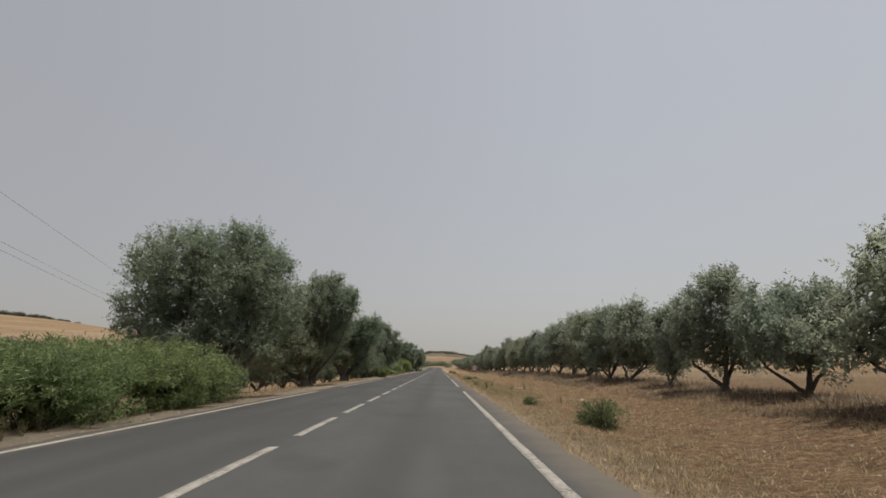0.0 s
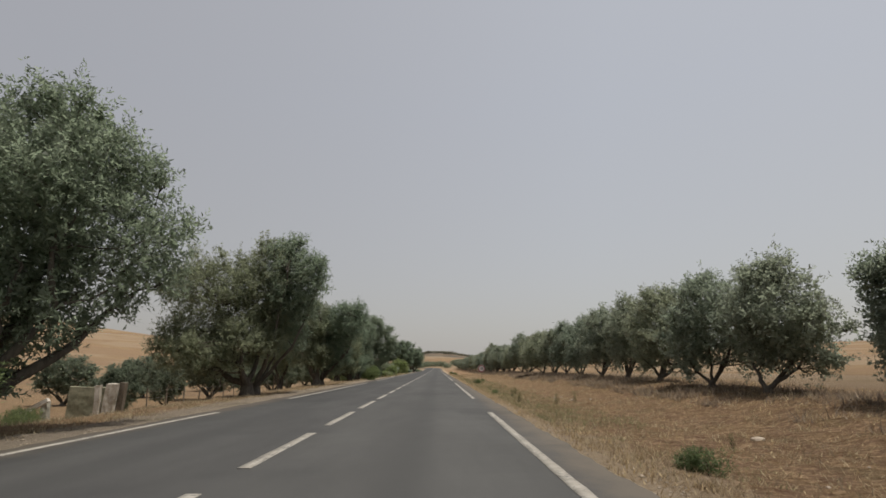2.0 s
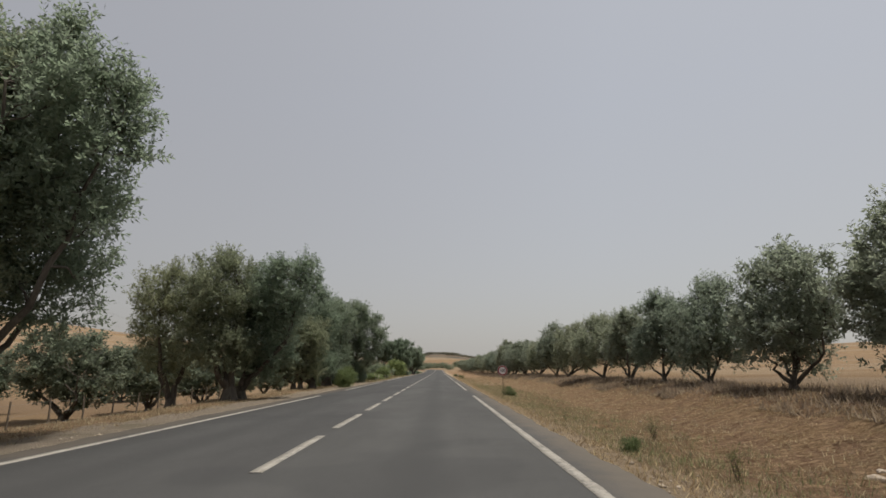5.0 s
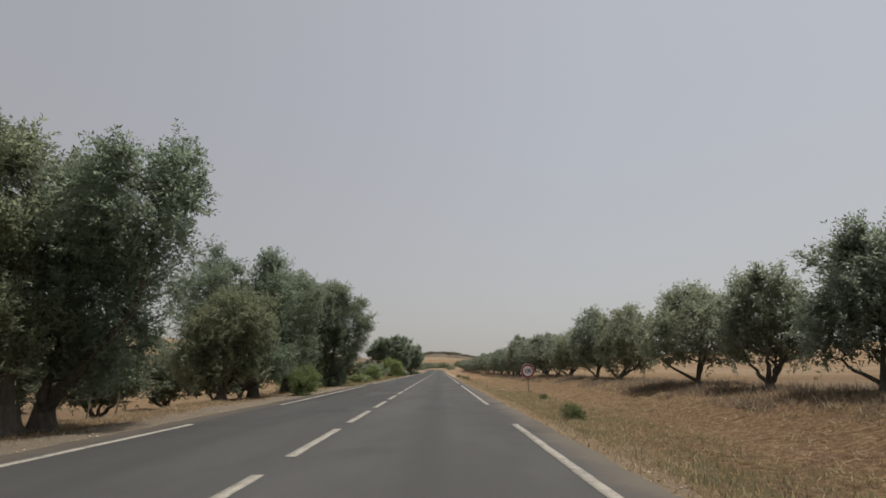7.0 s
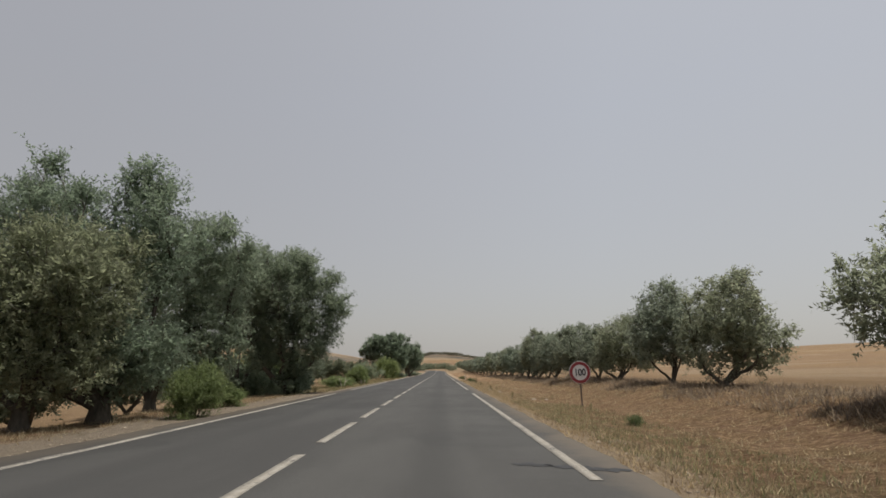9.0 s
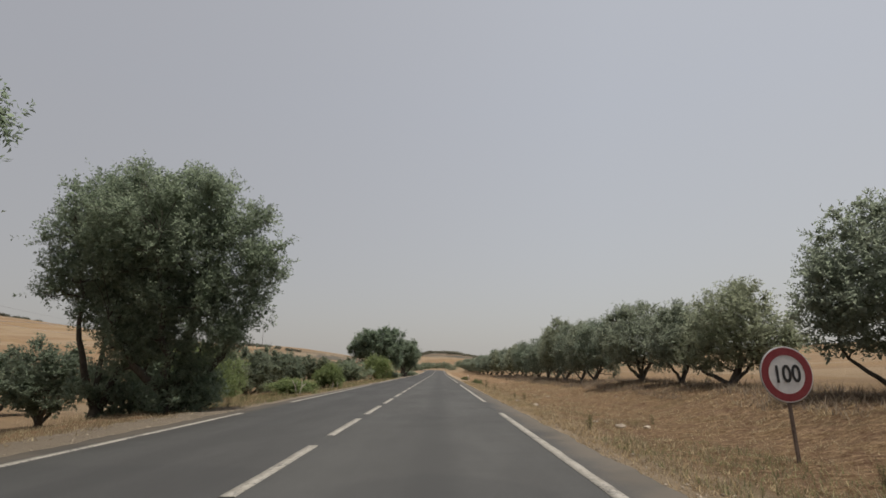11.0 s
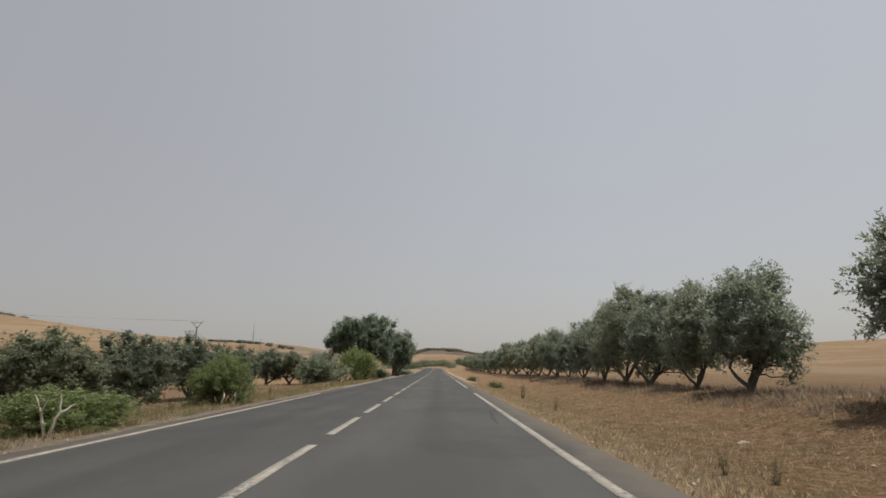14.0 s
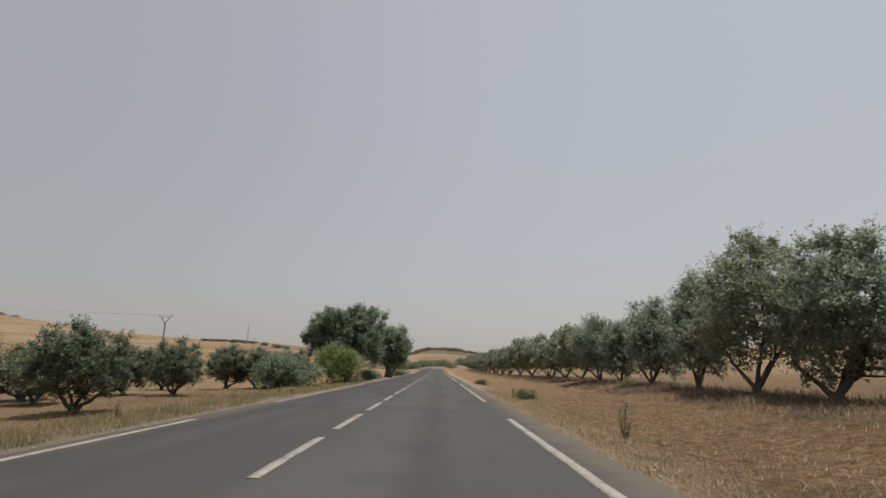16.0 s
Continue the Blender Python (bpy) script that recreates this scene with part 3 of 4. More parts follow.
def shrub(name, label, category, seed, size, n_sprigs, per, leaf, material, group="", twigs=14, lift=0.05, kinds=9, spread=0.7, tuft=0.16, fronds=0):
    """A bush: twigs from the ground and leafy sprigs in lobes that reach down to it. size: half x, half y, height."""
    r = np.random.default_rng(seed)
    root = thing(name, label, category, group=group)
    sx, sy, h = size
    lobes = []
    for _ in range(kinds):
        a, q = r.uniform(0, 6.283), r.uniform(0, 0.72) ** 0.6
        s = min(sx, sy, h * 0.7) * r.uniform(0.42, 0.70)
        lobes.append((np.array([math.cos(a) * q * sx, math.sin(a) * q * sy, max(lift + s * 0.55, r.uniform(0.25, 0.92) * h * (1.05 - 0.4 * q) - s * 0.45)]), s))
    wood = []
    for _ in range(twigs):
        c, s = lobes[r.integers(len(lobes))]
        e = c + unit(r.normal(0, 1, 3)) * s * 0.9
        foot = np.array([c[0] * 0.45 + r.normal(0, 0.06), c[1] * 0.45 + r.normal(0, 0.06), -0.08])
        wood.append(tube(bent(r, foot, e, 5, 0.04 * h), np.linspace(0.012 * h + 0.006, 0.004, 5), 4))
    under("twigwork", fast_mesh("twigwork", *join(wood), TWIG, True), root)
    at, way = clumps(r, lobes, np.array([0, 0, h * 0.3]), np.array([sx, sy, h * 0.6]), n_sprigs // 7, 7, tuft, 0.3)
    at[:, 2] = np.maximum(at[:, 2], 0.02)
    if fronds:
        # long arching sprays that rise out of the bush and droop at their ends
        a, q = r.uniform(0, 6.283, fronds), r.uniform(0.45, 1.2, fronds)
        top = h * r.uniform(0.55, 1.12, fronds) * (1.15 - 0.35 * q)
        s = np.repeat(np.linspace(0.35, 1.0, 9)[None], fronds, 0)
        arc = np.stack([np.cos(a)[:, None] * q[:, None] * sx * s ** 1.3, np.sin(a)[:, None] * q[:, None] * sy * s ** 1.3, top[:, None] * (1.9 * s - 0.98 * s * s)], -1)
        arc[..., 2] = np.maximum(arc[..., 2], 0.05)
        along = unit(np.gradient(arc, axis=1))
        at = np.concatenate([at, arc.reshape(-1, 3)])
        way = np.concatenate([way, along.reshape(-1, 3)])
    n_sprigs = n_sprigs // 2
    pick = r.integers(0, len(lobes), n_sprigs)
    d = unit(r.normal(0, 1, (n_sprigs, 3)))
    deep = np.array([c for c, _ in lobes])[pick] + d * (np.array([s for _, s in lobes])[pick] * r.uniform(0.1, 0.6, n_sprigs))[:, None]
    deep[:, 2] = np.maximum(deep[:, 2], 0.03)
    inner = leaves(r, deep, unit(d + r.normal(0, 0.5, d.shape)), 2, leaf[0] * 1.4, leaf[1] * 2.2, 0.9)
    under("foliage", fast_mesh("foliage", *join([leaves(r, at, way, per, leaf[0], leaf[1], spread, 0.0), inner]), material), root)
    return root


def gz(x, y):
    return float(ground_z(x, y))


def place(ob, x, y, turn=0.0, scale=(1, 1, 1), sink=0.03):
    ob.matrix_basis = pose(x, y, gz(x, y) - sink, 0, 0, turn) @ Matrix.Diagonal((*scale, 1))
    return ob


def again(ob, x, y, turn, scale, sink=0.03):
    """A copy of a thing on the ground, turned and sized."""
    c = copy_thing(ob, Matrix.Identity(4))
    c.matrix_basis = pose(x, y, gz(x, y) - sink, 0, 0, turn) @ Matrix.Diagonal((*scale, 1))
    return c


# the long row of olives beyond the right-hand verge: x, y of the foot, crown from x to x, height, girth, stems
ROW = [(12.6, 10.0, 9.9, 14.6, 4.2, 0.20, 3), (12.75, 15.3, 11.0, 14.1, 3.75, 0.17, 3), (12.25, 18.8, 10.65, 13.6, 4.65, 0.21, 4), (12.2, 23.1, 11.75, 13.4, 3.7, 0.13, 2),
       (12.15, 28.0, 11.2, 14.7, 4.55, 0.17, 2), (12.3, 31.6, 10.9, 14.3, 4.85, 0.18, 4), (12.5, 36.65, 11.1, 14.8, 4.95, 0.22, 4), (12.6, 41.2, 11.5, 14.7, 5.05, 0.19, 4),
       (12.45, 45.4, 11.0, 14.3, 4.95, 0.18, 4), (12.55, 50.5, 11.2, 14.4, 4.75, 0.16, 3), (12.35, 54.3, 11.1, 14.0, 4.7, 0.15, 3), (12.35, 58.7, 11.1, 13.9, 4.4, 0.20, 4),
       (12.35, 63.5, 10.2, 14.3, 4.65, 0.20, 3), (12.7, 74.1, 11.6, 15.2, 4.85, 0.22, 3), (12.7, 78.6, 10.8, 14.2, 5.35, 0.17, 4), (12.4, 85.5, 11.0, 15.0, 4.3, 0.20, 3),
       (12.35, 89.3, 11.0, 13.7, 4.1, 0.20, 2), (12.2, 93.5, 10.0, 13.9, 4.65, 0.23, 3), (12.1, 101.5, 10.9, 14.1, 4.55, 0.19, 4), (12.25, 105.5, 11.1, 13.7, 4.5, 0.16, 3),
       (12.15, 110.0, 11.2, 14.6, 4.75, 0.24, 3), (12.2, 113.6, 10.7, 14.4, 5.6, 0.21, 4), (12.25, 117.6, 11.2, 14.0, 4.95, 0.18, 3), (12.2, 122.2, 11.1, 13.9, 4.45, 0.17, 3),
       (12.3, 127.0, 11.2, 13.5, 3.8, 0.14, 3), (12.2, 130.5, 10.3, 13.4, 4.4, 0.18, 3)]
olive_label = "grey-green olive tree with forked trunk in a field row"
for k, (x, y, x0, x1, top, girth, stems) in enumerate(ROW):
    r = np.random.default_rng(700 + k)
    g = gz(x, y)
    h, mid, half = top - g, (x0 + x1) / 2 - x, (x1 - x0) / 2 * 1.05
    under_z = 0.28 + r.uniform(-0.10, 0.14)
    rz = (h - under_z) / 2
    domes = [(mid * 0.6, 0, under_z + rz * 1.02, half * 0.86, min(2.3, half * 1.22), rz)]
    a = r.uniform(-0.6, 0.6)
    for s in (-1, 1):
        domes.append((mid + s * half * 0.48, s * a + r.uniform(-0.4, 0.4), under_z + rz * r.uniform(0.58, 0.82), half * 0.54, min(2.0, half) * r.uniform(0.78, 1.08), rz * r.uniform(0.58, 0.74)))
    domes.append((mid + r.uniform(-0.3, 0.45) * half, r.uniform(-0.5, 0.5), h - rz * 0.55, half * 0.42, half * 0.46, rz * 0.58))
    place(tree("olive_tree", olive_label, "tree", 11 + k, domes, stems + 1, girth * 0.82, 0.30, 1450, 17, (0.110, 0.048), OLIVE, "olive row by the road",
               lobe=0.50, reach=0.36, boughs=k < 24, core=20), x, y)
far_kinds = [tree("olive_tree", olive_label, "tree", 51 + k, [(0, 0, 2.35, 1.6, 2.2, 1.75), (-0.8, 0.8 - 0.5 * k, 1.7, 1.1, 1.5, 1.25), (0.9, 0.6 * k - 0.7, 1.8, 1.1, 1.5, 1.25)], 3, 0.14, 0.30, 330, 12, (0.19, 0.092), OLIVE,
                  "olive row by the road", lobe=0.62, reach=0.36, boughs=False, core=18) for k in range(3)]
for k in range(31):
    y, scale = 135.6 + 4.6 * k + 0.5 * math.sin(k * 1.7), (1.0 + 0.06 * math.sin(k * 1.9), 1.0, 0.96 + 0.09 * math.sin(k * 2.3))
    x = 12.35 + 0.4 * math.sin(k * 2.9) + float(far_bend(y))
    place(far_kinds[k], x, y, 0, scale) if k < 3 else again(far_kinds[(k * 5 + k // 4) % 3], x, y, (0, 180, 155, -20)[k % 4], scale)

# tall old trees crowding the left-hand verge: foot, girth, stems, shoots, leaves, then the masses of the crown in world x, y and height
TALL = [(-9.2, 22.9, 0.26, 3, 2600, OLIVE_GREEN, [(-9.4, 22.9, 4.8, 2.4, 2.4, 2.7), (-10.4, 22.6, 3.7, 1.5, 1.7, 1.9), (-9.4, 22.8, 2.0, 2.1, 1.8, 1.7)]),
        (-6.9, 21.6, 0.30, 4, 4200, OLIVE_GREEN, [(-6.7, 22.4, 4.4, 2.5, 2.3, 2.8), (-5.0, 23.4, 3.9, 1.6, 1.9, 2.1), (-5.7, 22.8, 5.2, 1.6, 1.7, 1.9), (-5.9, 22.3, 2.6, 1.7, 1.7, 1.5), (-7.3, 22.4, 1.7, 2.1, 1.8, 1.6)]),
        (-7.2, 38.3, 0.34, 5, 5600, VERGE_OLIVE, [(-9.4, 38.2, 4.2, 2.5, 2.2, 2.9), (-7.0, 38.8, 4.7, 2.2, 2.1, 3.0), (-9.9, 37.8, 1.9, 2.3, 1.7, 1.5), (-6.8, 37.6, 2.5, 1.8, 1.5, 1.4), (-8.6, 39.4, 1.9, 2.2, 1.5, 1.3), (-9.0, 37.0, 1.7, 2.4, 1.4, 1.3)]),
        (-7.0, 39.0, 0.22, 3, 2800, OLIVE_GREEN, [(-5.25, 38.7, 5.2, 1.9, 2.0, 2.7), (-6.0, 39.8, 3.2, 1.6, 1.7, 2.0)]),
        (-7.1, 53.0, 0.34, 4, 2800, VERGE_OLIVE, [(-7.5, 53.0, 4.0, 2.2, 2.1, 2.5), (-7.4, 52.4, 2.0, 2.0, 1.5, 1.5)]),
        (-7.0, 54.0, 0.27, 3, 2900, OLIVE_GREEN, [(-4.95, 53.0, 4.35, 1.8, 1.8, 1.9), (-5.9, 53.8, 2.9, 1.6, 1.7, 1.9), (-6.4, 54.2, 1.6, 1.7, 1.5, 1.3)]),
        (-10.2, 54.2, 0.24, 3, 2000, VERGE_OLIVE, [(-10.6, 54.2, 3.7, 2.1, 2.0, 2.3), (-10.2, 54.0, 1.7, 1.8, 1.6, 1.3)]),
        (-7.0, 67.7, 0.28, 5, 4400, OLIVE_GREEN, [(-9.5, 67.9, 4.4, 2.3, 2.2, 2.7), (-6.7, 68.2, 4.6, 1.7, 1.9, 2.5), (-6.7, 67.8, 1.5, 1.9, 1.6, 1.6), (-9.2, 67.6, 1.4, 2.0, 1.6, 1.5)]),
        (-7.9, 66.2, 0.18, 3, 2700, VERGE_OLIVE, [(-7.6, 66.2, 2.7, 2.3, 1.6, 2.3), (-9.0, 66.0, 1.6, 1.7, 1.4, 1.5), (-7.2, 66.0, 1.3, 1.7, 1.3, 1.3)]),
        (-7.0, 73.0, 0.30, 3, 2300, OLIVE_GREEN, [(-6.7, 73.0, 4.5, 2.0, 2.1, 2.5), (-6.8, 72.6, 1.7, 1.9, 1.7, 1.8)]),
        (-9.8, 75.4, 0.26, 3, 1700, OLIVE_GREEN, [(-9.8, 75.4, 4.1, 2.2, 2.1, 2.6), (-9.6, 75.2, 1.8, 1.9, 1.7, 1.6)]),
        (-6.8, 83.6, 0.36, 5, 7200, OLIVE_GREEN, [(-7.3, 83.2, 5.0, 2.9, 2.4, 3.5), (-5.1, 83.2, 4.2, 1.9, 1.75, 2.7), (-5.9, 83.4, 2.1, 1.6, 1.6, 1.9), (-7.9, 83.2, 2.2, 1.6, 1.6, 1.9)]),
        (-9.8, 84.5, 0.24, 4, 3900, OLIVE_GREEN, [(-9.9, 84.5, 5.5, 2.4, 2.4, 2.9), (-10.6, 84.2, 4.4, 1.8, 1.8, 2.2), (-9.0, 84.0, 3.2, 1.9, 1.7, 1.5)])]
for k, (x, y, girth, stems, shoots, leaf, masses) in enumerate(TALL):
    g = gz(x, y)
    masses = [(a - x, b - y, c - g, *half) for a, b, c, *half in masses]
    label = "old olive-green roadside tree with forked trunk and low skirts" if leaf is VERGE_OLIVE else "tall dark-green roadside tree with dense uneven crown"
    place(tree("roadside_tree", label, "tree", 52 + k, masses, stems, girth, 0.75, shoots, 17,
               (0.112, 0.048), leaf, "tall trees on the verge", lobe=0.66, reach=0.42, core=22), x, y)
FAR_TALL = [(-8.6, 158.0, 3, [(-1.0, 0, 5.2, 4.0, 3.2, 3.3), (1.4, 1.0, 5.9, 3.2, 3.0, 3.2), (-3.2, 0, 4.3, 2.4, 2.4, 2.2), (2.6, 0, 4.0, 2.2, 2.4, 2.6)]),
            (-4.9, 171.0, 3, [(0.5, 0, 3.9, 3.0, 2.8, 3.1), (-1.2, 1.0, 4.2, 2.4, 2.4, 2.6)]),
            (-6.4, 182.0, 3, [(0.4, 0, 3.6, 2.8, 2.6, 2.8)]), (-7.5, 205.0, 3, [(0, 0, 3.6, 3.4, 3.0, 2.9)])]
for k, (x, y, stems, masses) in enumerate(FAR_TALL):
    place(tree("roadside_tree", "tall dark-green roadside tree with dense uneven crown", "tree", 71 + k, masses, stems, 0.34, 0.9, 2000 if k == 0 else 1200, 14,
               (0.23, 0.10), OLIVE_GREEN, "tall trees on the verge", lobe=0.85, reach=0.55, boughs=False, core=40), x, y)

# orchard on the lower ground behind the left-hand verge
ORCHARD = [(-15.5, 41.8, 3.1), (-15.4, 47.0, 3.3), (-16.8, 57.0, 5.0), (-15.8, 63.0, 4.6), (-15.5, 69.5, 4.4), (-15.7, 76.9, 4.2), (-15.6, 84.0, 4.0),
           (-16.0, 90.5, 3.9), (-15.3, 107.1, 4.5), (-15.0, 113.6, 4.7), (-16.3, 123.5, 4.6), (-22.0, 128.5, 3.6), (-22.6, 138.5, 4.2), (-18.0, 137.0, 4.2), (-19.2, 150.0, 4.5), (-16.8, 151.5, 4.3),
           (-14.2, 157.0, 4.0), (-24.0, 50.0, 3.8), (-24.5, 61.0, 4.0), (-24.0, 74.0, 3.9), (-24.3, 86.0, 4.0), (-24.0, 98.0, 3.8), (-24.2, 118.0, 4.0),
           (-25.0, 131.5, 4.0), (-24.5, 148.0, 3.8), (-16.0, 164.0, 3.6)]
young = [tree("orchard_tree", "round dark-leaved tree with fanned thin stems on orchard soil", "tree", 81 + k,
              [(0, 0, 1.54, 1.25, 1.25, 1.30), (-0.6, 0.2 * k, 1.08, 0.85, 0.9, 0.84), (0.6, -0.2, 1.10, 0.85, 0.9, 0.86)], 5, 0.13, 0.24, 820, 15, (0.076, 0.042), CAROB,
              "orchard trees", lobe=0.42, reach=0.22, boughs=False, core=46) for k in range(3)]
for k, (x, y, h) in enumerate(ORCHARD):
    s = h / 2.9
    sc, turn = (s * (0.92 if k < 2 else 1.22),) * 2 + (s,), (k * 97.0) % 360
    if k < 3:
        place(young[k], x, y, turn, sc)
    else:
        again(young[k % 3], x, y, turn, sc)

# ---- shrubs ----
hedge_label = "bright green feathery hedge bush crowding the verge"
hedge = [shrub("hedge_bush", hedge_label, "bush", 101 + k, (1.7, 1.9, 2.0), 1200, 9, (0.120, 0.028), FRESH, "verge hedge", 30, 0.1, 14, fronds=240) for k in range(3)]
for k, (x, y, s) in enumerate(((-6.6, 19.6, 0.95), (-6.7, 17.4, 1.1), (-7.2, 14.6, 1.15), (-6.5, 12.0, 1.0), (-7.0, 9.0, 1.05), (-6.7, 6.2, 1.0), (-8.6, 16.4, 1.05), (-9.0, 12.4, 1.1), (-9.4, 9.4, 1.1))):
    if k < 3:
        place(hedge[k], x, y, k * 70, (s, s, s))
    else:
        again(hedge[k % 3], x, y, k * 83, (s, s, s))
place(shrub("feathery_bush", "large mounded bright green feathery bush", "bush", 110, (2.5, 2.5, 3.9), 5000, 9, (0.115, 0.036), FRESH, "verge bushes", 40, 0.1, 26, tuft=0.30, fronds=170), -11.6, 95.0, 0, (1.0, 1.0, 1.12))
green = shrub("green_bush", "leafy bright green roadside bush", "bush", 111, (0.92, 0.92, 1.35), 1150, 8, (0.105, 0.026), FRESH, "verge bushes", 18, 0.05, 8, fronds=150)
dark = shrub("dark_bush", "dense grey-green roadside bush", "bush", 112, (1.0, 1.0, 1.5), 1100, 8, (0.10, 0.044), OLIVE_GREEN, "verge bushes", 18, 0.05, 9)
for k, (src, x, y, sx, sz) in enumerate(((green, -6.2, 95.3, 1.40, 0.62), (green, -5.7, 102.5, 1.02, 1.16), (green, -4.6, 67.9, 0.75, 0.95),
                                         (dark, -9.3, 138.0, 2.3, 2.1), (green, -7.4, 145.0, 2.2, 2.35), (green, -9.6, 90.0, 1.2, 0.9),
                                         (dark, -6.0, 160.0, 1.4, 0.9), (dark, -4.9, 190.0, 1.6, 0.8), (green, -5.7, 72.5, 0.7, 0.6),
                                         # two bushes added to thicken the big tree's low foliage
                                         (dark, -7.0, 83.6, 1.3, 1.2), (dark, -9.2, 85.0, 1.5, 1.5))):
    if k in (0, 3):
        place(src, x, y, k * 50, (sx, sx, sz))
    else:
        again(src, x, y, k * 77, (sx, sx, sz))
verge_bush = shrub("low_bush", "low dark green bush on dry ground", "bush", 121, (0.48, 0.48, 0.62), 460, 8, (0.066, 0.020), BUSH_GREEN, "low verge bushes", 22, 0.0, 8)
for k, (x, y, sx, sz) in enumerate(((5.95, 12.4, 0.98, 1.10), (6.8, 67.6, 0.5, 0.5), (5.35, 56.0, 0.6, 0.7), (5.6, 119.0, 1.0, 0.8), (5.5, 18.6, 0.62, 0.6), (5.4, 140.0, 1.0, 0.8), (4.9, 38.0, 0.4, 0.4), (-14.5, 33.5, 1.7, 1.5), (-12.8, 31.0, 1.6, 1.4), (-16.6, 36.8, 1.6, 1.4))):
    place(verge_bush, x, y, 0, (sx, sx, sz)) if k == 0 else again(verge_bush, x, y, k * 71, (sx, sx, sz))


def weed(seed, h):
    """A dry, branching weed: thin stalks with sparse narrow leaves."""
    r = np.random.default_rng(seed)
    root = thing("dry_weed", "tall dry weed with thin stalks on the verge", "weed", group="dry weeds")
    wood, at, way = [], [], []
    for _ in range(9):
        a, q = r.uniform(0, 6.283), r.uniform(0.05, 0.30) * h
        e = np.array([math.cos(a) * q, math.sin(a) * q, h * r.uniform(0.6, 1.0)])
        p = bent(r, (math.cos(a) * 0.03, math.sin(a) * 0.03, -0.05), e, 6, 0.02)
        wood.append(tube(p, np.linspace(0.006, 0.002, 6), 4))
        for s in range(9):
            at.append(p[r.integers(1, 6)] + r.normal(0, 0.012, 3))
            way.append(unit(e + r.normal(0, 0.3, 3)))
    under("stalk_tuft", fast_mesh("stalk_tuft", *join(wood), TWIG), root)
    under("leaf_sprays", fast_mesh("leaf_sprays", *leaves(r, np.array(at), np.array(way), 4, 0.06, 0.014, 0.6), WEED), root)
    return root


weeds = [weed(131 + k, 0.6) for k in range(3)]
wr = np.random.default_rng(140)
spots = [(5.3, 106.2), (5.0, 31.0), (5.5, 36.0), (5.2, 43.5), (6.3, 40.5), (5.0, 77.5), (5.6, 90.0), (5.3, 100.0), (-5.6, 99.0), (-5.2, 104.5), (-5.0, 92.0)]
spots += [(-5.1 - 0.25 * (k % 3), 7.0 + 0.8 * k) for k in range(10)]
spots += [(wr.uniform(4.9, 8.5), wr.uniform(6, 125)) for _ in range(8)] + [(-wr.uniform(4.9, 7.0), wr.uniform(84, 125)) for _ in range(14)]
for k, (x, y) in enumerate(spots):
    s = wr.uniform(0.4, 0.8) if k > 0 else 1.05
    if k < 3:
        place(weeds[k], x, y, k * 40, (s, s, s), 0.0)
    else:
        again(weeds[k % 3], x, y, k * 61, (s, s, s), 0.0)


# ---- dry grass, litter straw and gravel ----
def blades(name, label, category, seed, xs, ys, height, width, lay, material):
    """Grass blades as bent slivers rooted in the ground. lay: how flat they lie."""
    r = np.random.default_rng(seed)
    n = len(xs)
    foot = np.stack([xs, ys, ground_z(xs, ys) - 0.01], -1)
    a = r.uniform(0, 6.283, n)
    tilt = np.clip(r.normal(lay, 0.25, n), 0.05, 1.45)
    d = np.stack([np.cos(a) * np.sin(tilt), np.sin(a) * np.sin(tilt), np.cos(tilt)], -1)
    side = np.stack([-np.sin(a), np.cos(a), np.zeros(n)], -1)
    h = (height * r.uniform(0.5, 1.4, n))[:, None]
    w = (width * r.uniform(0.6, 1.4, n))[:, None]
    top = foot + d * h + np.array([0, 0, 0.02])
    v = np.stack([foot - side * w / 2, foot + side * w / 2, top], 1).reshape(-1, 3)
    ob = new(name, fast_mesh(name, v, np.arange(len(v)).reshape(-1, 3), material))
    return tagged(ob, label, category, kind="stuff")


gr = np.random.default_rng(150)


def tufted(n, x0, x1, y0, y1, clumps, spread, near=1.0):
    cx, cy = gr.uniform(0, 1, clumps) ** near * (x1 - x0) + x0, gr.uniform(y0, y1, clumps)
    k = gr.integers(0, clumps, n)
    return np.clip(cx[k] + gr.normal(0, spread, n), min(x0, x1), max(x0, x1)), cy[k] + gr.normal(0, spread, n)


xs, ys = tufted(50000, 4.5, 8.5, 2, 130, 2600, 0.16, 2.2)
blades("dry_grass", "dry straw-coloured grass tufts along the verge", "grass", 151, xs, ys, 0.075, 0.010, 1.05, STRAW)
xs, ys = tufted(16000, 4.7, 7.0, 2, 128, 500, 0.20, 1.6)
blades("green_grass", "dull green weedy grass tufts along the verge", "grass", 152, xs, ys, 0.075, 0.010, 0.95, WEED)
xs, ys = tufted(26000, 4.15, 5.1, 2, 125, 1500, 0.12)
blades("edge_straw", "pale dry grass fringe at the asphalt edge", "grass", 158, xs, ys, 0.10, 0.014, 1.0, STRAW)
xs, ys = tufted(20000, 4.7, 7.2, 24, 76, 700, 0.30, 1.3)
blades("weedy_grass", "olive-green weedy grass on the verge", "grass", 159, xs, ys, 0.12, 0.011, 0.85, WEED)
xs, ys = 4.5 + 9.0 * gr.uniform(0, 1, 150000) ** 1.3, gr.uniform(2, 122, 150000)
blades("straw_litter", "flattened straw litter over the dry field", "straw", 153, xs, ys, 0.14, 0.011, 1.36, STRAW)
xs, ys = tufted(72000, 4.9, 13.5, 3, 122, 2000, 0.14, 1.25)
blades("straw_heaps", "loose heaps of pale cut straw on the verge", "straw", 162, xs, ys, 0.16, 0.011, 1.15, STRAW)
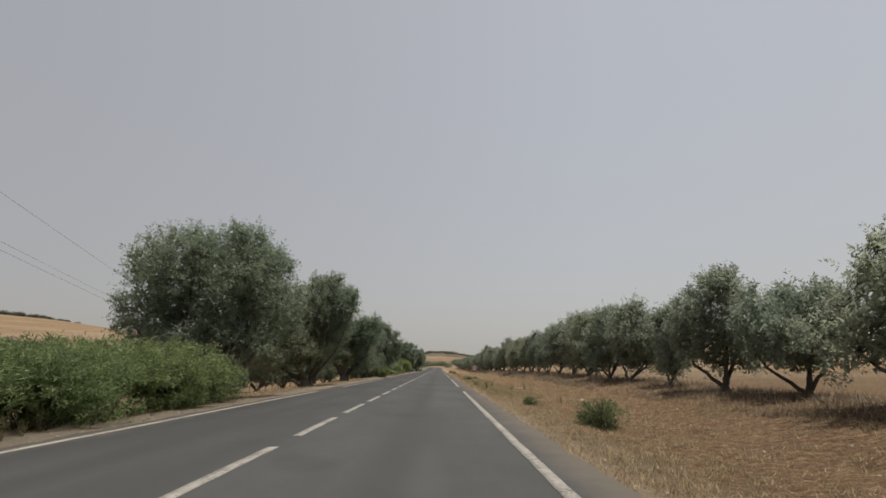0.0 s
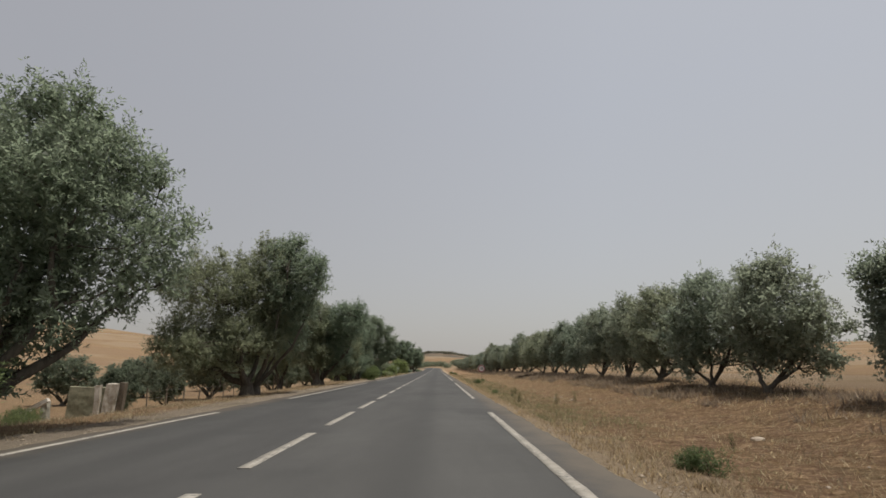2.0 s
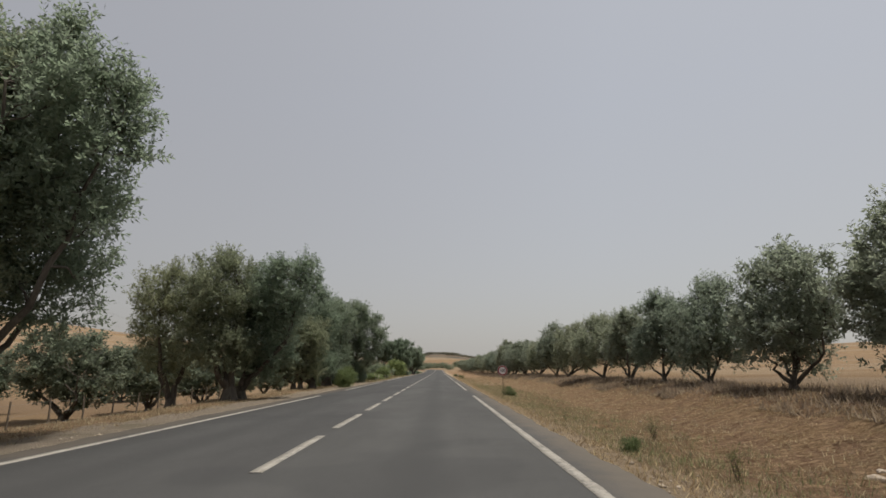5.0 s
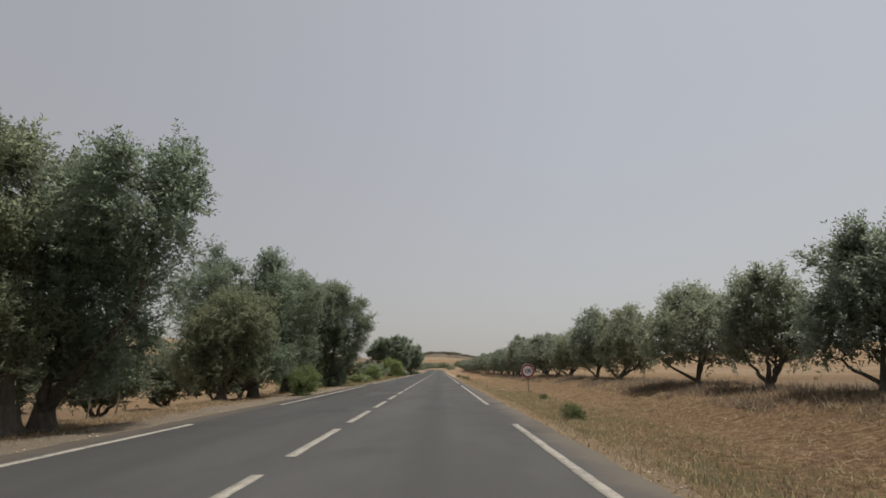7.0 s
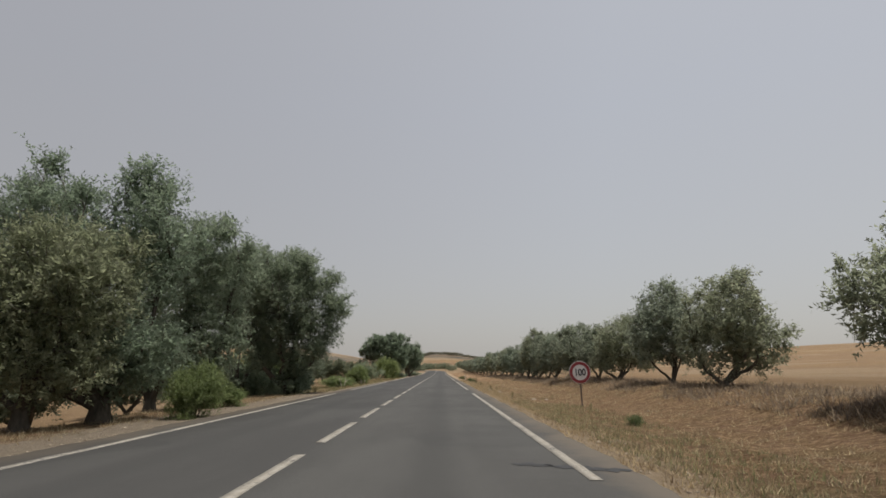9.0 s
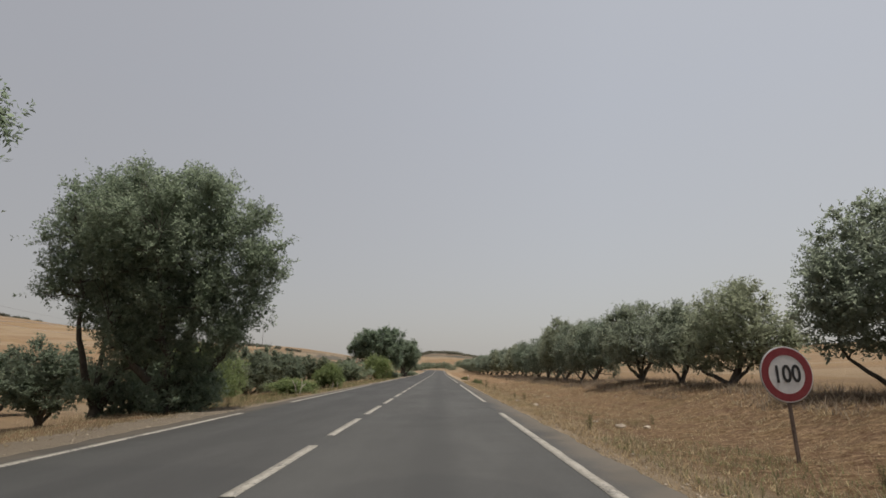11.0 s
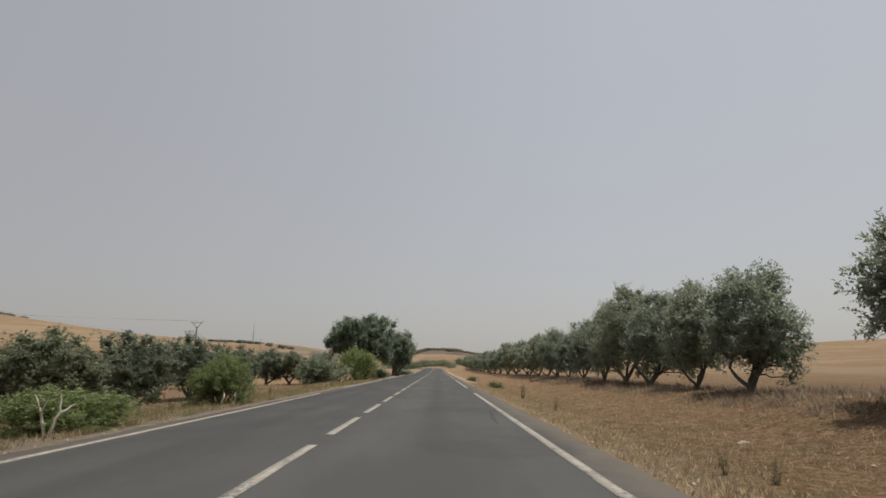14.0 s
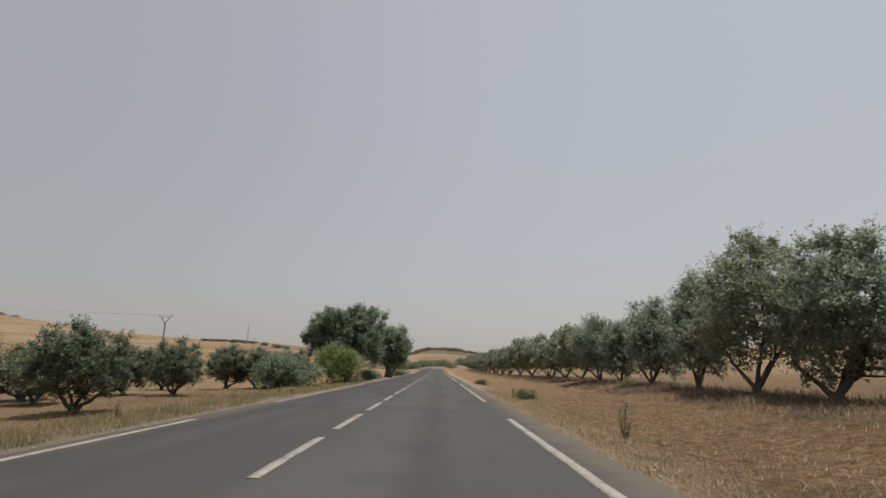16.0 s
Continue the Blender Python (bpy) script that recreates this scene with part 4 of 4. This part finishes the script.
xs, ys = tufted(30000, 9.5, 17.0, 4, 150, 1500, 0.22)
blades("field_grass", "brown dry grass under the olive row", "grass", 154, xs, ys, 0.11, 0.014, 0.75, STRAW)
xs, ys = tufted(56000, 9.8, 13.8, 4, 150, 900, 0.34)
blades("brown_scrub", "low brown dead scrub under the olive row", "scrub", 160, xs, ys, 0.30, 0.024, 0.95, BROWN)
xs, ys = tufted(30000, -5.6, -8.6, 10, 84, 1300, 0.17, 1.0)
blades("sparse_dry_grass", "sparse dry grass behind the sandy left shoulder", "grass", 163, xs, ys, 0.13, 0.012, 0.85, STRAW)
xs, ys = tufted(34000, -4.75, -8.4, 84, 142, 1300, 0.17, 1.2)
blades("dry_grass_strip", "dry grass and straw on the sandy left verge", "grass", 155, xs, ys, 0.15, 0.012, 0.8, STRAW)
xs, ys = tufted(30000, -4.7, -8.0, 84, 150, 800, 0.24, 1.3)
blades("green_grass_strip", "green weedy grass beside the road", "grass", 156, xs, ys, 0.17, 0.012, 0.75, WEED)
xs, ys = tufted(26000, -7.4, -19.0, 92, 152, 1500, 0.28, 1.0)
blades("orchard_grass", "tall pale dry grass under the orchard trees", "grass", 164, xs, ys, 0.24, 0.016, 0.62, STRAW)
xs, ys = gr.uniform(-17, -5.0, 45000), gr.uniform(20, 140, 45000)
blades("orchard_straw", "flattened straw litter over orchard soil", "straw", 157, xs, ys, 0.13, 0.022, 1.3, STRAW)


def pebbles(name, label, seed, xs, ys, size, material):
    r = np.random.default_rng(seed)
    n = len(xs)
    base = np.array([(1, 0, 0), (0, 1, 0), (-1, 0, 0), (0, -1, 0), (0, 0, 1), (0, 0, -1)], float)
    tri = np.array([(0, 1, 4), (1, 2, 4), (2, 3, 4), (3, 0, 4), (1, 0, 5), (2, 1, 5), (3, 2, 5), (0, 3, 5)])
    s = size * r.lognormal(0, 0.45, n)
    v = base[None] * r.uniform(0.6, 1.3, (n, 6, 1)) * s[:, None, None] * np.array([1, 1, 0.6])
    a = r.uniform(0, 6.283, n)
    c, q = np.cos(a)[:, None], np.sin(a)[:, None]
    v = np.stack([v[..., 0] * c - v[..., 1] * q, v[..., 0] * q + v[..., 1] * c, v[..., 2]], -1)
    v += np.stack([xs, ys, ground_z(xs, ys) + 0.2 * s], -1)[:, None]
    f = tri[None] + (np.arange(n) * 6)[:, None, None]
    return tagged(new(name, fast_mesh(name, v.reshape(-1, 3), f.reshape(-1, 3), material)), label, "gravel", kind="stuff")


xs = np.concatenate([gr.normal(4.45, 0.28, 6000), -gr.normal(4.35, 0.25, 3500)])
ys = gr.uniform(2, 125, 9500)
keep = np.abs(xs) > 4.16
pebbles("gravel", "loose pale gravel along the asphalt edge", 161, xs[keep], ys[keep], 0.014, RUBBLE)


def boulder(seed, size):
    """A broken pale stone with flat chipped faces."""
    bm = bmesh.new()
    bmesh.ops.create_icosphere(bm, subdivisions=2, radius=1)
    for v in bm.verts:
        v.co *= 1 + 0.35 * noise.noise(v.co * 1.3 + Vector((seed, 0, 0)))
        v.co = Vector((v.co.x * size * 1.2, v.co.y * size * 0.9, v.co.z * size * 0.6))
    me = bpy.data.meshes.new("stone")
    bm.to_mesh(me)
    bm.free()
    me.materials.append(STONE)
    return tagged(new("stone", me), "pale broken stone lying on the dry verge", "stone", "verge stones")


stones = [boulder(171 + k, 0.09) for k in range(3)]
sspots = [(8.0, 21.7, 1.2), (7.7, 34.2, 1.0), (7.5, 36.5, 1.2), (7.9, 36.9, 0.7), (8.3, 33.5, 0.7), (6.3, 79.4, 1.2), (6.8, 79.0, 1.0), (6.0, 80.5, 0.8), (7.4, 93.8, 1.0), (5.4, 86.0, 1.4), (5.0, 88.0, 0.9)]
sspots += [(wr.uniform(4.6, 10.5), wr.uniform(5, 125), wr.uniform(0.15, 0.42)) for _ in range(60)] + [(-wr.uniform(4.4, 7.5), wr.uniform(20, 120), wr.uniform(0.2, 0.5)) for _ in range(25)]
for k, (x, y, s) in enumerate(sspots):
    ob = stones[k] if k < 3 else copy_thing(stones[k % 3], Matrix.Identity(4))
    ob.matrix_basis = pose(x, y, gz(x, y) + 0.02 * s, 0, 0, k * 67) @ Matrix.Diagonal((s, s, s, 1))


# ---- the speed-limit sign ----
def disc(radius, depth, y, segments=48, hole=0.0):
    """A round plate (or ring) facing -y, its front at y."""
    bm = bmesh.new()
    rings = []
    for yy, rr in ((y, radius), (y + depth, radius)):
        rings.append([bm.verts.new((rr * math.cos(a), yy, rr * math.sin(a))) for a in np.linspace(0, 2 * math.pi, segments, endpoint=False)])
    if hole:
        for yy in (y, y + depth):
            rings.append([bm.verts.new((hole * math.cos(a), yy, hole * math.sin(a))) for a in np.linspace(0, 2 * math.pi, segments, endpoint=False)])
    for i in range(segments):
        j = (i + 1) % segments
        bm.faces.new((rings[0][i], rings[0][j], rings[1][j], rings[1][i]))
        if hole:
            bm.faces.new((rings[2][i], rings[3][i], rings[3][j], rings[2][j]))
            bm.faces.new((rings[0][i], rings[2][i], rings[2][j], rings[0][j]))
            bm.faces.new((rings[1][i], rings[1][j], rings[3][j], rings[3][i]))
    if not hole:
        bm.faces.new(rings[0])
        bm.faces.new(rings[1][::-1])
    return bm


def text_mesh(body, size, depth):
    cu = bpy.data.curves.new("numerals", "FONT")
    cu.body, cu.size, cu.extrude, cu.align_x, cu.align_y = body, size, depth, "CENTER", "CENTER"
    cu.offset = 0.020 * size
    ob = bpy.data.objects.new("numerals", cu)
    scene.collection.objects.link(ob)
    me = bpy.data.meshes.new_from_object(ob.evaluated_get(bpy.context.evaluated_depsgraph_get()))
    bpy.data.objects.remove(ob)
    me.materials.clear()
    me.materials.append(SIGN_BLACK)
    return me


sx, sy = 7.22, 74.2
sign = thing("speed_limit_sign", "round red-rimmed 100 speed limit sign on a short rusty pole", "road sign", pose(sx, sy, 1.04, 0, -1.5, 3))
plate = part("plate", disc(0.425, 0.012, 0.0), SIGN_BACK, sign, "grey metal back plate", True)
part("white_field", disc(0.420, 0.004, -0.005), SIGN_WHITE, plate, "dull white reflective field")
part("red_ring", disc(0.405, 0.003, -0.009, 48, 0.292), SIGN_RED, plate, "faded dark red ring")
under("numerals", text_mesh("100", 0.345, 0.002), plate, "black numerals 100", pose(0, -0.009, -0.005, 90, 0, 0) @ Matrix.Diagonal((0.88, 1.05, 1, 1)))
pole_bm = bmesh.new()
bmesh.ops.create_cube(pole_bm, size=1, matrix=pose(0, 0.045, -0.52) @ Matrix.Diagonal((0.055, 0.035, 1.75, 1)))
bmesh.ops.bevel(pole_bm, geom=pole_bm.edges[:], offset=0.006, segments=1, affect="EDGES")
pole = part("pole", pole_bm, RUST_POLE, sign, "rusty square steel pole")
for z in (0.14, -0.14):
    b = bmesh.new()
    bmesh.ops.create_cube(b, size=1, matrix=pose(0, 0.025, z) @ Matrix.Diagonal((0.30, 0.025, 0.03, 1)))
    part("bracket", b, SIGN_BACK, pole)


# ---- fence remains on the left verge ----
def slab(name, label, category, size, at, material, group="", seed=1):
    """A chipped slab or post: bevelled box with worn corners."""
    bm = bmesh.new()
    bmesh.ops.create_cube(bm, size=1, matrix=Matrix.Translation((0, 0, size[2] / 2)) @ Matrix.Diagonal((*size, 1)))
    bmesh.ops.subdivide_edges(bm, edges=bm.edges[:], cuts=3, use_grid_fill=True)
    for v in bm.verts:
        n = noise.noise_vector(v.co * 4 + Vector((seed * 3.1, 0, 0)))
        v.co += n * min(size) * 0.16
    me = bpy.data.meshes.new(name)
    bm.to_mesh(me)
    bm.free()
    me.materials.append(material)
    ob = new(name, me)
    ob.matrix_basis = at
    return tagged(ob, label, category, group)


def on(x, y, rx=0, ry=0, rz=0, up=-0.08):
    return pose(x, y, gz(x, y) + up, rx, ry, rz)


slab("concrete_panel", "mossy grey-green concrete panel standing in dry grass", "concrete slab", (1.95, 0.22, 1.75), on(-15.6, 39.6, 3, 2, 12), MOSSY, seed=2)
slab("gate_post", "pale leaning concrete gate post", "post", (0.50, 0.30, 1.95), on(-14.50, 39.35, 2, 4, 10), PALE_POST, "gate posts", 3)
slab("gate_post", "weathered brown-grey upright gate post", "post", (0.28, 0.28, 1.95), on(-14.12, 39.75, 0, 2, 0), POST_WOOD, "gate posts", 4)
slab("gate_post", "narrow pale chipped concrete gate post", "post", (0.24, 0.26, 1.85), on(-14.86, 39.15, 1, -3, 6), PALE_POST, "gate posts", 7)
slab("gate_post", "stubby weathered concrete post", "post", (0.30, 0.30, 1.0), on(-17.3, 39.0, 0, -4, 0), CONCRETE, "gate posts", 5)
slab("fallen_bar", "pale fallen concrete bar leaning in the grass", "post", (0.20, 0.20, 1.9), on(-18.6, 38.4, 0, 58, 8, 0.0), PALE_POST, seed=6)


def stake(seed):
    r = np.random.default_rng(seed)
    v, f = tube(bent(r, (0, 0, -0.2), (r.normal(0, 0.05), r.normal(0, 0.05), 1.45), 6, 0.014), np.linspace(0.045, 0.032, 6), 6)
    me = fast_mesh("fence_post", v, f, POST_WOOD, True)
    return tagged(new("fence_post", me), "thin grey wooden fence post", "fence post", "fence posts")


stakes = [stake(181 + k) for k in range(3)]
fence = [(-13.2 - 0.03 * k, 40.6 + 2.1 * k) for k in range(14)]
for k, (x, y) in enumerate(fence):
    ob = stakes[k] if k < 3 else copy_thing(stakes[k % 3], Matrix.Identity(4))
    ob.matrix_basis = pose(x, y, gz(x, y), 0, 0, k * 50)
strands = []
for z in (0.5, 0.9, 1.3):
    p = np.array([(x, y, gz(x, y) + z + 0.01 * math.sin(k * 2)) for k, (x, y) in enumerate(fence)])
    strands.append(tube(p, [0.003] * len(p), 3))
tagged(new("fence_wire", fast_mesh("fence_wire", *join(strands), STEEL)), "rusty wire strands strung between fence posts", "fence wire")


def dead_stub(seed, height):
    """A pale dead stem that forks once, bark gone."""
    r = np.random.default_rng(seed)
    crotch = np.array([r.normal(0, 0.05), r.normal(0, 0.05), height * 0.55])
    pieces = [tube(bent(r, (0, 0, -0.1), crotch, 5, 0.015), np.linspace(0.035, 0.024, 5), 6)]
    for side in (-1, 1):
        pieces.append(tube(bent(r, crotch, crotch + np.array([side * 0.16, r.normal(0, 0.05), height * r.uniform(0.3, 0.5)]), 4, 0.012), [0.022, 0.018, 0.013, 0.006], 5))
    return tagged(new("dead_stub", fast_mesh("dead_stub", *join(pieces), PALE_POST, True)), "pale barkless dead stem standing in dry grass", "dead stem", "dead stems")


for k, (x, y, tilt) in enumerate(((-5.55, 94.1, -6), (-5.35, 94.0, 22), (-5.2, 101.4, 8), (-5.0, 101.9, -14))):
    dead_stub(210 + k, 0.75 if k < 2 else 0.5).matrix_basis = on(x, y, 0, tilt, k * 40, 0.0)

# short white marker far along the right edge
slab("marker_post", "short leaning white kilometre marker post", "marker post", (0.12, 0.10, 0.75), on(5.75, 138.0, 0, -8, 0), PALE_POST, seed=9)


# ---- power line ----
def power_pole(x, y, height, turn):
    root = thing("power_pole", "slim grey power pole with V-shaped crossarm", "power pole", pose(x, y, gz(x, y), 0, 0, turn), "power poles")
    v, f = tube([(0, 0, -0.3), (0, 0, height * 0.5), (0, 0, height)], [0.19, 0.15, 0.11], 8)
    under("pole", fast_mesh("pole", v, f, STEEL, True), root)
    bar = under("crossbar", fast_mesh("crossbar", *tube([(-1.3, 0, height + 0.86), (0, 0, height + 0.86), (1.3, 0, height + 0.86)], [0.05, 0.05, 0.05], 5), STEEL), root)
    for s in (-1, 1):
        under("arm", fast_mesh("arm", *tube([(0, 0, height - 0.25), (s * 0.85, 0, height + 0.75), (s * 0.95, 0, height + 0.85)], [0.07, 0.06, 0.05], 5), STEEL), root)
        under("insulator", fast_mesh("insulator", *tube([(s * 1.25, 0, height + 0.88), (s * 1.25, 0, height + 1.18)], [0.06, 0.05], 6), STEEL), bar)
    return root


def cable(a, b, sag, radius=0.011):
    t = np.linspace(0, 1, 24)[:, None]
    p = np.asarray(a)[None] * (1 - t) + np.asarray(b)[None] * t
    p[:, 2] -= 4 * sag * (t * (1 - t))[:, 0]
    return tagged(new("power_cable", fast_mesh("power_cable", *tube(p, [radius] * 24, 4), WIRE)), "thin sagging grey overhead power cable", "power cable", "power cables")


power_pole(-46.0, 189.0, 10.0, -12)
power_pole(-150.0, 150.0, 9.5, 25)
for dx in (-1.75, 0.0, 1.75):
    za, zb = gz(-46, 189) + 11.2, gz(-150, 150) + 10.5
    cable((-46 + dx * 0.9, 189 + dx * 0.42, za), (-150 + dx * 0.9, 150 + dx * 0.42, zb), 1.2)
power_pole(-12.5, -3.0, 10.0, 17)
power_pole(-87.5, 239.0, 10.0, 17)
for dx, dz in ((-1.75, 0.0), (0.0, -1.3), (1.75, 0.6)):
    cable((-12.5 + dx, -3.0, gz(-12.5, -3) + 11.0 + dz), (-87.5 + dx, 239.0, gz(-87.5, 239) + 11.0 + dz), 2.2)
# pole shape standing in for a thin antenna on the far hill
power_pole(-110.0, 420.0, 9.0, 80)
mast = thing("radio_mast", "thin distant radio mast on the hill", "mast", pose(-138.0, 487.0, gz(-138, 487)))
under("mast_pole", fast_mesh("mast_pole", *tube([(0, 0, -1), (0, 0, 8), (0, 0, 15.0)], [0.20, 0.16, 0.10], 6), STEEL, True), mast)
for az in range(3):
    q = az * 2.094
    under("guy_wire", fast_mesh("guy_wire", *tube([(0, 0, 11), (2.2 * math.cos(q), 2.2 * math.sin(q), 5.4), (4.5 * math.cos(q), 4.5 * math.sin(q), -0.4)], [0.03] * 3, 3), STEEL), mast)


# ---- far woods, farm and ridge scrub ----
def far_clumps(name, label, seed, spots, material, leaf=0.9):
    """Distant scrub and groves: clumps of large leaf sprays, far too many to count."""
    r = np.random.default_rng(seed)
    vs, fs, n = [], [], 0
    for x, y, w, h in spots:
        k = int(50 + 50 * w)
        d = unit(r.normal(0, 1, (k, 3)))
        at = np.array([x, y, gz(x, y) + h * 0.5]) + d * np.array([w, w, h * 0.5]) * r.uniform(0.4, 1.0, (k, 1)) ** 0.5
        v, f = leaves(r, at, unit(d + (0, 0, 0.4)), 3, leaf * h / 4, leaf * h / 9, 0.8)
        vs.append(v)
        fs.append(f + n)
        n += len(v)
    return tagged(new(name, fast_mesh(name, np.concatenate(vs), np.concatenate(fs), material)), label, "trees", kind="stuff")


fr = np.random.default_rng(190)
grove = [(fr.uniform(-62, 70), fr.uniform(346, 372), fr.uniform(1.8, 3.0), fr.uniform(2.0, 3.3)) for _ in range(115)]
far_clumps("far_grove", "dark distant trees at the foot of the hill", 191, grove, CAROB, 0.9)
right_ridge = [(fr.uniform(385, 440), fr.uniform(60, 520), fr.uniform(1.0, 3.0), fr.uniform(0.8, 1.9)) for _ in range(110)]
far_clumps("field_edge_scrub", "dark scrub along the crest of the stubble field", 194, right_ridge, HAZED_SCRUB, 1.6)
ridge = [(fr.normal(2, 30), fr.uniform(428, 466), fr.uniform(1.8, 3.8), fr.uniform(0.5, 1.1)) for _ in range(110)]
far_clumps("ridge_scrub", "dark scrub along the hilltop", 192, ridge, HAZED_SCRUB, 2.0)
fields = [(-fr.uniform(95, 330), fr.uniform(60, 190), fr.uniform(1.5, 3.2), fr.uniform(1.8, 3.4)) for _ in range(12)]
far_clumps("field_shrubs", "scattered dark shrubs on the tan hillside", 193, fields, OLIVE_GREEN, 1.6)
mesa = [(-fr.uniform(112, 172), fr.uniform(488, 505), fr.uniform(1.8, 3.2), fr.uniform(0.8, 1.5)) for _ in range(46)]
mesa += [(-fr.uniform(428, 455), fr.uniform(535, 650), fr.uniform(2.2, 4.0), fr.uniform(2.0, 3.4)) for _ in range(46)]
mesa += [(-200.0, 252.0, 3.2, 4.2), (-196.0, 264.0, 2.6, 3.6)]
far_clumps("mesa_scrub", "dark scrub along the crests beyond the orchard", 195, mesa, HAZED_SCRUB, 1.6)
